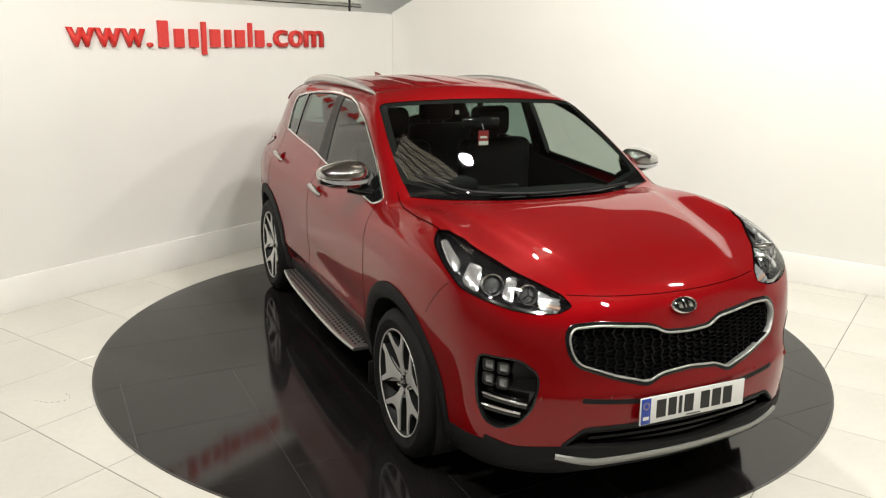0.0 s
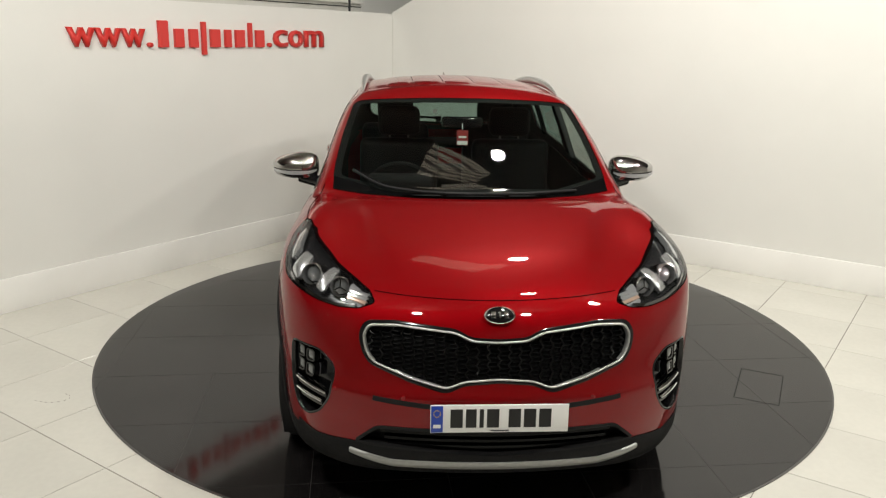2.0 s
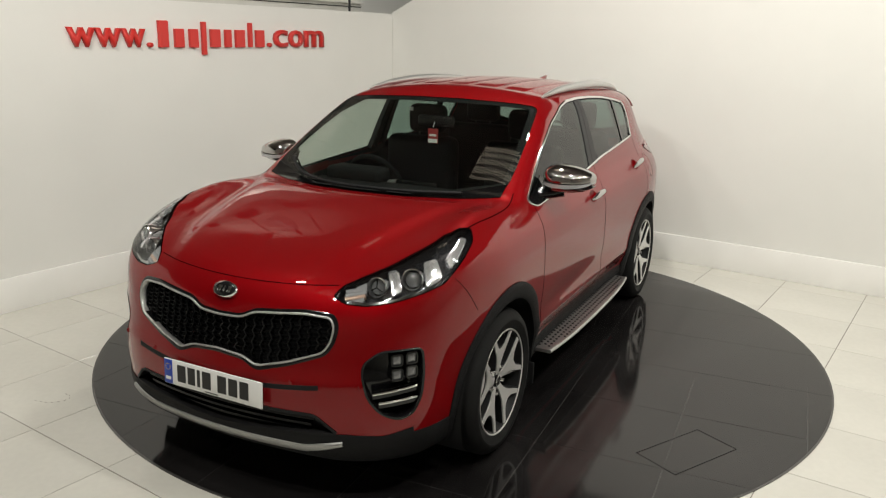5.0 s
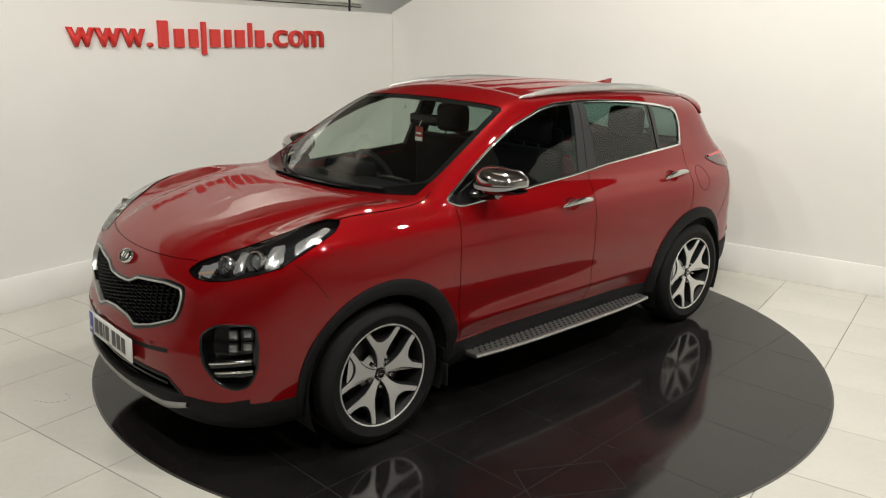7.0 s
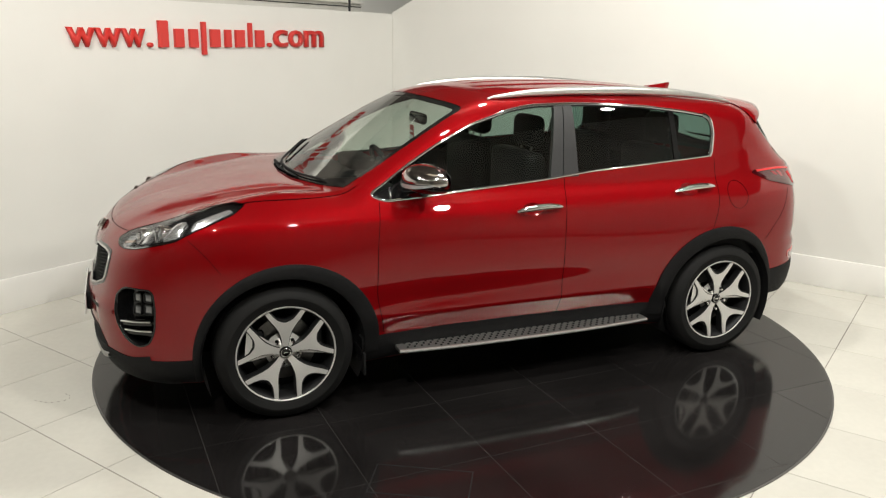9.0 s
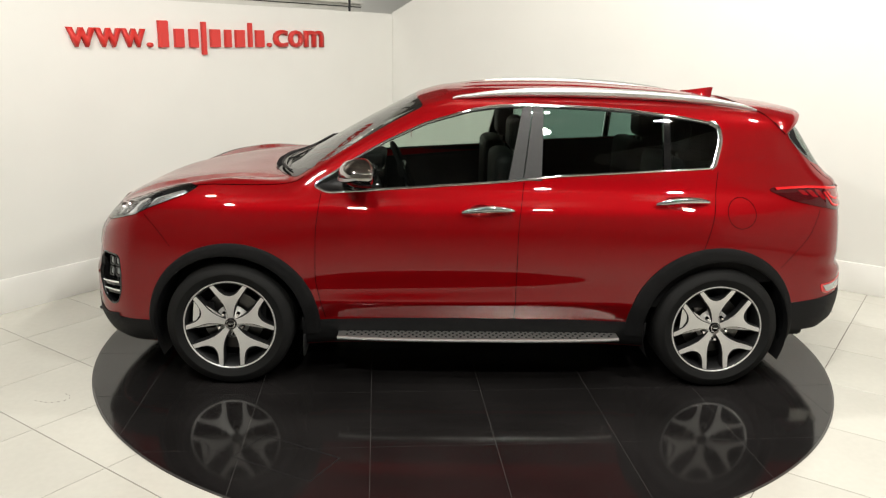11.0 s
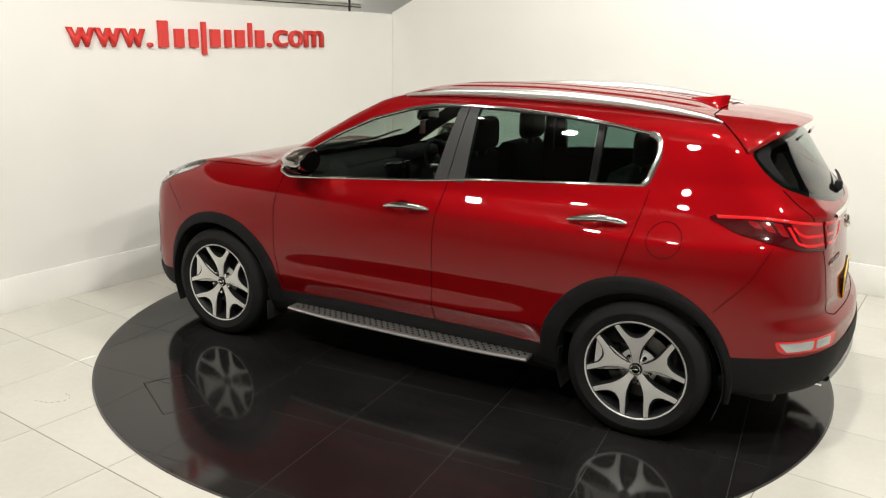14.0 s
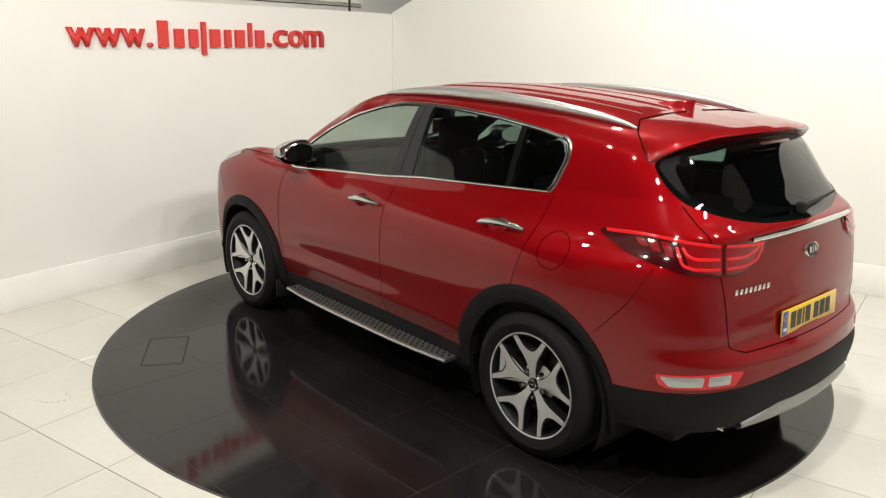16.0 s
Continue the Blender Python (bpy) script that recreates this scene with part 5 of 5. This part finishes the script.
        rim = part("bumper_lamp", sheet("rear_corner", o, 0.003, 0.012, hand, 4), RED_LENS, car, "clear reversing lamp and reflector in a red surround", smooth=60)
        for o in ([(0.636, 0.580), (0.806, 0.589), (0.800, 0.549), (0.672, 0.541)], [(0.824, 0.590), (0.918, 0.597), (0.914, 0.557), (0.822, 0.551)]):
            part("clear_lamp", sheet("rear_corner", rounded(o, 0.006, 0.008), 0.006, 0.008, hand, 4, 0.003), LED, rim, "clear ribbed lamp")
        # exhaust tip
        bm = bmesh.new()
        prof = circle((0, 0), 1, n=28) * np.array([0.075, 0.024])
        P = np.stack([np.stack([np.full(28, x), prof[:, 0] * k, prof[:, 1] * k], -1) for x, k in ((0.12, 0.96), (-0.05, 1.0), (-0.055, 0.97), (-0.05, 0.92), (0.10, 0.9))])
        part("exhaust_tip", grid_mesh(P, closed_v=True, bm=bm), CHROME, car, "chrome exhaust tip", m=pose(-2.08, 0.53 * hand, 0.352))
        part("shut_line", line_band("rear", rounded([(0.50, 0.667), (0.575, 0.69), (0.59, 0.75), (0.604, 0.875), (0.624, 0.988)], 0.05, closed=False), 0.0042, 0.001, 0.004, hand, False, 1), SEAM_AND_SHADE, car, smooth=0)
        part("shut_line", line_band("rear", rounded([(0.63, 1.115), (0.628, 1.24)], 0.02, closed=False), 0.004, 0.001, 0.004, hand, False, 1), SEAM_AND_SHADE, car, smooth=0)
    seam(car, "rear", np.stack([np.linspace(-0.50, 0.50, 60), np.full(60, 0.666)], 1))
    ys = np.linspace(-0.455, 0.455, 40)
    part("tailgate_strip", line_band("rear", np.stack([ys, 1.118 + 0.006 * (1 - (ys / 0.455) ** 2)], 1), 0.024, 0.010, 0.014, 1, False, 4, 0.006), CHROME, car, "chrome strip across the tailgate", smooth=60)
    p = on_skin("rear", np.array([(0.0, 1.018)]), 0.0)[0]
    b = part("rear_badge", lathe([(0, 0.012), (0.040, 0.011), (0.047, 0.007), (0.049, 0.0)], 40), GLOSS_BLACK, car, "oval black badge with a chrome edge", m=Matrix.Translation(p) @ Euler((0, radians(10), 0)).to_matrix().to_4x4() @ Euler((0, 0, radians(90))).to_matrix().to_4x4() @ Matrix.Diagonal((1.15, 1, 0.70, 1)))
    part("badge_rim", lathe([(0.043, 0.010), (0.047, 0.014), (0.051, 0.009), (0.051, 0.0)], 40), CHROME, b)
    for x, w in ((-0.021, 0.014), (0.0, 0.006), (0.020, 0.015)):
        part("badge_bar", box((w, 0.003, 0.036), (x, 0.0125, 0), 0.001), CHROME, b)
    # model script: eight plain chrome bars
    for k in range(8):
        p = on_skin("rear", np.array([(0.545 - 0.029 * k, 0.918)]), 0.002)[0]
        part("script_bar", box((0.004, 0.021, 0.024), tuple(p), 0.001), CHROME, car, "chrome lettering bar")
    # plate in its recess
    x = along("x", 0.0, -2.7, y=np.array([0.25]), z=np.array([0.74]))[0]
    plate(car, "rear_number_plate", "yellow rear number plate with black bars", (x - 0.014, 0, 0.738), -3.0, YELLOW, True)
    part("plate_holder", box((0.04, 0.5, 0.09), (x + 0.008, 0, 0.738), 0.005), BLACK, car)
    # wiper
    p = on_skin("rear", np.array([(0.0, 1.185), (-0.12, 1.192), (-0.30, 1.198), (-0.40, 1.202)]), 0.022)
    w = part("rear_wiper", tube(p, (0.012, 0.009, 0.007, 0.005), 8), BLACK, car, "black rear wiper")
    q = on_skin("rear", np.array([(0.0, 1.185)]), 0.012)[0]
    part("wiper_hub", box((0.04, 0.05, 0.05), tuple(q), 0.012), BLACK, w)


def build_wipers(car):
    y = np.linspace(-0.70, 0.70, 50)
    a = np.abs(y)
    front, back = np.interp(a, (0, 0.28, 0.52, 0.70), (1.195, 1.170, 1.085, 0.985)), np.interp(a, (0, 0.40, 0.66, 0.70), (1.115, 1.065, 0.925, 0.90))
    part("scuttle_panel", band("top", np.stack([front, y], 1), np.stack([back, y], 1), 0.003, 0.02, 1, 4), GRILLE_BLACK, car, "black scuttle panel under the windscreen", smooth=60)
    for pts in ([(1.05, 0.52), (1.125, 0.30), (1.150, 0.05), (1.145, -0.14)], [(1.155, -0.02), (1.120, -0.25), (1.03, -0.45), (0.90, -0.60)]):
        A = rounded(pts, 0.1, 0.03, closed=False)
        w = part("windscreen_wiper", tube(on_skin("top", A, 0.020), 0.007, 8), BLACK, car, "black windscreen wiper")
        part("wiper_blade", tube(on_skin("top", A - np.array([0.018, 0]), 0.012), 0.005, 6), GLOSS_BLACK, w)


def build_seat(car, x, y, tall=True):
    m = pose(x, y, 0.62)
    seat = part("seat", box((0.50, 0.50, 0.16), (0, 0, 0), 0.05, 3), LEATHER, car, "black leather seat", m=m)
    part("backrest", box((0.14, 0.50, 0.58), (-0.33, 0, 0.34), 0.05, 3, rot=None), LEATHER, seat)
    part("headrest", box((0.10, 0.27, 0.19), (-0.40, 0, 0.735), 0.045, 3), LEATHER, seat)
    for s in (-0.06, 0.06):
        part("headrest_post", tube([(-0.385, s, 0.60), (-0.395, s, 0.67)], 0.007, 6), STEEL, seat)


def build_cabin(car):
    part("cabin_floor", box((3.0, 1.30, 0.04), (-0.45, 0, 0.42), 0.01), INTERIOR, car)
    part("dashboard", box((0.46, 1.34, 0.34), (0.78, 0, 0.90), 0.08, 4), INTERIOR, car, "black dashboard")
    part("dash_top", box((0.45, 1.22, 0.05), (0.93, 0, 1.055), 0.02, 3), INTERIOR, car)
    part("binnacle", box((0.16, 0.36, 0.09), (0.62, -0.36, 1.10), 0.03, 3), INTERIOR, car)
    part("centre_screen", box((0.05, 0.26, 0.16), (0.56, 0, 1.00), 0.01), GLOSS_BLACK, car)
    part("centre_console", box((0.90, 0.22, 0.30), (0.10, 0, 0.57), 0.04), INTERIOR, car)
    a = np.linspace(0, 2 * np.pi, 36)
    ring = np.stack([0.045 * np.sin(a), 0.18 * np.cos(a), 0.18 * np.sin(a)], -1)
    tilt = Matrix.Translation((0.42, -0.36, 1.02)) @ Euler((0, radians(12), 0)).to_matrix().to_4x4()
    s = part("steering_wheel", tube(ring, 0.015, 8, close_ends=False), INTERIOR, car, "black steering wheel", m=tilt)
    part("steering_hub", box((0.05, 0.14, 0.11), (0.02, 0, -0.01), 0.02), INTERIOR, s)
    for y0, z0 in ((0.16, 0.02), (-0.16, 0.02), (0.0, -0.16)):
        part("wheel_spoke", tube([(0.01, 0, 0), (0.0, y0, z0)], 0.014, 6), SATIN, s)
    for x, y in ((0.16, 0.36), (0.16, -0.36), (-0.78, 0.38), (-0.78, -0.38)):
        build_seat(car, x, y)
    part("rear_bench", box((0.45, 1.2, 0.16), (-0.75, 0, 0.60), 0.05), LEATHER, car)
    part("boot_floor", box((0.85, 1.15, 0.05), (-1.60, 0, 0.72), 0.01), INTERIOR, car)
    part("parcel_shelf", box((0.55, 1.15, 0.02), (-1.50, 0, 1.06), 0.005), INTERIOR, car)
    for hand in (1, -1):
        xs = np.linspace(0.84, -1.30, 40)
        lo, hi = np.stack([xs, np.full(40, 0.45)], 1), np.stack([xs, np.interp(xs, (-1.3, -0.44, -0.11, 0.6, 0.84), (1.205, 1.155, 1.12, 1.07, 1.06))], 1)
        part("door_lining", band("side", lo, hi, -0.055, 0.004, hand, 6), INTERIOR, car, smooth=60)
        part("boot_lining", band("side", np.stack([np.linspace(-1.30, -1.88, 20), np.full(20, 0.6)], 1), np.stack([np.linspace(-1.30, -1.88, 20), np.linspace(1.2, 1.12, 20)], 1), -0.05, 0.004, hand, 4), INTERIOR, car, smooth=60)
    xs, ys = np.meshgrid(np.linspace(0.22, -1.78, 30), np.linspace(-0.55, 0.55, 18), indexing="ij")
    part("headlining", grid_mesh(on_skin("top", np.stack([xs, ys], -1), -0.035)), INTERIOR, car, smooth=60)
    part("rear_view_mirror", box((0.04, 0.24, 0.065), (0.33, 0, 1.405), 0.018, 3), GLOSS_BLACK, car, "black rear-view mirror", m=None)
    t = part("hanging_tag", box((0.004, 0.066, 0.085), (0.37, 0.0, 1.320), 0.001), RED_TAG, car, "red and white paper tag hanging from the mirror")
    part("tag_band", box((0.002, 0.060, 0.022), (0.3735, 0.0, 1.292)), WHITE, t)
    part("tag_bar", box((0.002, 0.045, 0.012), (0.3735, 0.0, 1.325)), WHITE, t)
    part("tag_string", tube([(0.37, 0, 1.37), (0.35, 0, 1.40)], 0.002, 5), WHITE, t)
    part("screen_sticker", box((0.003, 0.022, 0.022), (0.345, -0.16, 1.468), 0.0, rot=None), SATIN, car)


def build_car():
    car = thing("car", "metallic red five-door car with chrome trim on a turntable", "car")
    build_body(car)
    build_lining(car)
    build_glazing(car)
    build_cladding(car)
    build_front(car)
    build_sides(car)
    build_rear(car)
    build_wipers(car)
    build_cabin(car)
    for x in (1.335, -1.335):
        for hand in (1, -1):
            build_wheel(car, "wheel", (x, 0.780 * hand, 0.3455), hand)
    return car


# ---- turntable and floor ----
RADIUS = 2.231


def build_turntable():
    table = thing("turntable", "round black glossy turntable set flush in the tiled floor", "turntable")
    part("edge_ring", ring_edge(), DISC_GAP, table)
    disc = bmesh.new()
    bmesh.ops.create_circle(disc, cap_ends=True, radius=RADIUS - 0.002, segments=180)
    bmesh.ops.translate(disc, vec=(0, 0, -0.0008), verts=disc.verts)
    part("joint_bed", disc, DISC_GAP, table, smooth=0)
    # square boards clipped to the circle
    size, gap, tilt = 0.60, 0.0028, pose(0, 0, 0, 0, 0, 3)
    for i in range(-4, 5):
        for j in range(-5, 4):
            x0, y0 = i * size - 0.02, j * size + 0.305
            o = clip_square(x0 + gap / 2, y0 + gap / 2, x0 + size - gap / 2, y0 + size - gap / 2, RADIUS - 0.004)
            if len(o) < 3:
                continue
            bm = bmesh.new()
            vs = [bm.verts.new((x, y, 0.0)) for x, y in o]
            f = bm.faces.new(vs)
            ext = bmesh.ops.extrude_face_region(bm, geom=[f])
            for v in [g for g in ext["geom"] if isinstance(g, bmesh.types.BMVert)]:
                v.co.z = -0.003
            bmesh.ops.transform(bm, matrix=tilt, verts=bm.verts)
            part("board", bm, DISC, table, smooth=0)
    # outline of an access hatch let into the boards
    hatch = pose(0.88, 1.63, 0.0004, 0, 0, -29)
    for size, at in (((0.44, 0.005, 0.0008), (0, 0.115, 0)), ((0.44, 0.005, 0.0008), (0, -0.115, 0)), ((0.005, 0.225, 0.0008), (0.2175, 0, 0)), ((0.005, 0.225, 0.0008), (-0.2175, 0, 0))):
        part("hatch_joint", box(size, at), BLACK, table, smooth=0, m=hatch)
    return table


def ring_edge():
    a = np.linspace(0, 2 * np.pi, 180, endpoint=False)
    P = np.stack([np.stack([r * np.cos(a), r * np.sin(a), np.full(180, z)], -1) for r, z in ((RADIUS - 0.006, -0.0005), (RADIUS + 0.006, -0.0005), (RADIUS + 0.006, -0.02))])
    return grid_mesh(P, closed_v=True)


def clip_square(x0, y0, x1, y1, r):
    """A square's outline, its part inside a circle."""
    n = 24
    pts = [(x0 + (x1 - x0) * k / n, y0) for k in range(n)] + [(x1, y0 + (y1 - y0) * k / n) for k in range(n)] + [(x1 - (x1 - x0) * k / n, y1) for k in range(n)] + [(x0, y1 - (y1 - y0) * k / n) for k in range(n)]
    if not any(math.hypot(*p) < r for p in pts):
        return []
    out = []
    for k, p in enumerate(pts):
        d, q = math.hypot(*p), pts[(k + 1) % len(pts)]
        e = math.hypot(*q)
        if d <= r:
            out.append(p)
        if (d <= r) != (e <= r):
            t = (r - d) / (e - d)
            out.append((p[0] + (q[0] - p[0]) * t, p[1] + (q[1] - p[1]) * t))
    # follow the circle where the outline leaves it
    full = []
    for k, p in enumerate(out):
        q = out[(k + 1) % len(out)]
        full.append(p)
        if abs(math.hypot(*p) - r) < 1e-3 and abs(math.hypot(*q) - r) < 1e-3:
            a, b = math.atan2(p[1], p[0]), math.atan2(q[1], q[0])
            while b < a:
                b += math.tau
            if b - a < math.pi:
                for s in range(1, 10):
                    c = a + (b - a) * s / 10
                    full.append((r * math.cos(c), r * math.sin(c)))
    return full


def build_floor():
    size, gap = 0.60, 0.0042
    bm = box((8.2, 9.7, 0.05), (4.0, -4.75, -0.0315))
    floor = thing("floor", "glossy cream floor of large square tiles", "floor", bm, GROUT, kind="structure", m=ROOM, smooth=0)
    e1, e2 = (-0.32 - (-2.68)) % size, (0.03 - 2.66) % size - size
    tile = box((size - gap, size - gap, 0.012), (0, 0, -0.0105), 0.0012, 1)
    me = mesh_of(tile, "floor_tile", 0)
    me.materials.append(TILE)
    for i in range(-2, 13):
        for j in range(-15, 2):
            x, y = e1 + (i + 0.5) * size, e2 + (j + 0.5) * size
            if x + 0.3 < 0.02 or y - 0.3 > -0.02 or x > 7.8:
                continue
            ob = new("floor_tile", me)
            ob.parent = floor
            ob.matrix_basis = pose(x, y, random.uniform(-0.0004, 0.0), random.uniform(-0.03, 0.03), random.uniform(-0.03, 0.03), 0)


def build_lamps():
    # the last housing belongs to the added hall fill, an assumed source
    for place, target, watts, size in LAMPS + [HALL_FILL]:
        m = look(place, target)
        lampshade = thing("flood_lamp", "round white ceiling flood lamp", "lamp", m=m @ pose(0, 0, 0.02), group="flood lamps")
        bm = lathe([(size / 2 + 0.01, -0.03), (size / 2 + 0.02, 0.0), (size / 2, 0.06), (0.05, 0.14), (0.0, 0.14)], 32)
        bmesh.ops.transform(bm, matrix=Euler((radians(90), 0, 0)).to_matrix().to_4x4(), verts=bm.verts)
        part("housing", bm, STEELWORK, lampshade)
        part("bracket", tube([(0, 0, 0.13), tuple(m.inverted() @ Vector((place[0], place[1], 4.17)))], 0.02, 8), BLACK, lampshade)


def build_scuff():
    """A faint scuff on the tiles beside the turntable."""
    line = rounded([(-2.218, -1.184), (-2.138, -1.205), (-2.087, -1.188), (-2.050, -1.158), (-2.071, -1.105), (-2.11, -1.094)], 0.03, 0.01, closed=False)
    bm = bmesh.new()
    for k in range(0, len(line) - 2, 3):
        P = [(x, y, -0.0040) for x, y in line[k:k + 2]]
        tube(P, 0.0012, 6, bm=bm)
    thing("scuff_mark", "faint dark curved scuff mark on the cream floor tiles", "scuff mark", bm, GROUT)


build_room()
build_beyond()
build_sign()
build_lamps()
build_spots()
the_car = build_car()
the_table = build_turntable()
build_floor()
build_scuff()


def motions():
    times = [k * 0.5 for k in range(33)]
    walk(the_table, [(t, pose(0, 0, 0, 0, 0, heading(t))) for t in times])
    walk(the_car, [(t, pose(0, 0, 0, 0, 0, heading(t)) @ pose(*CAR_OFFSET, 0)) for t in times])


motions()
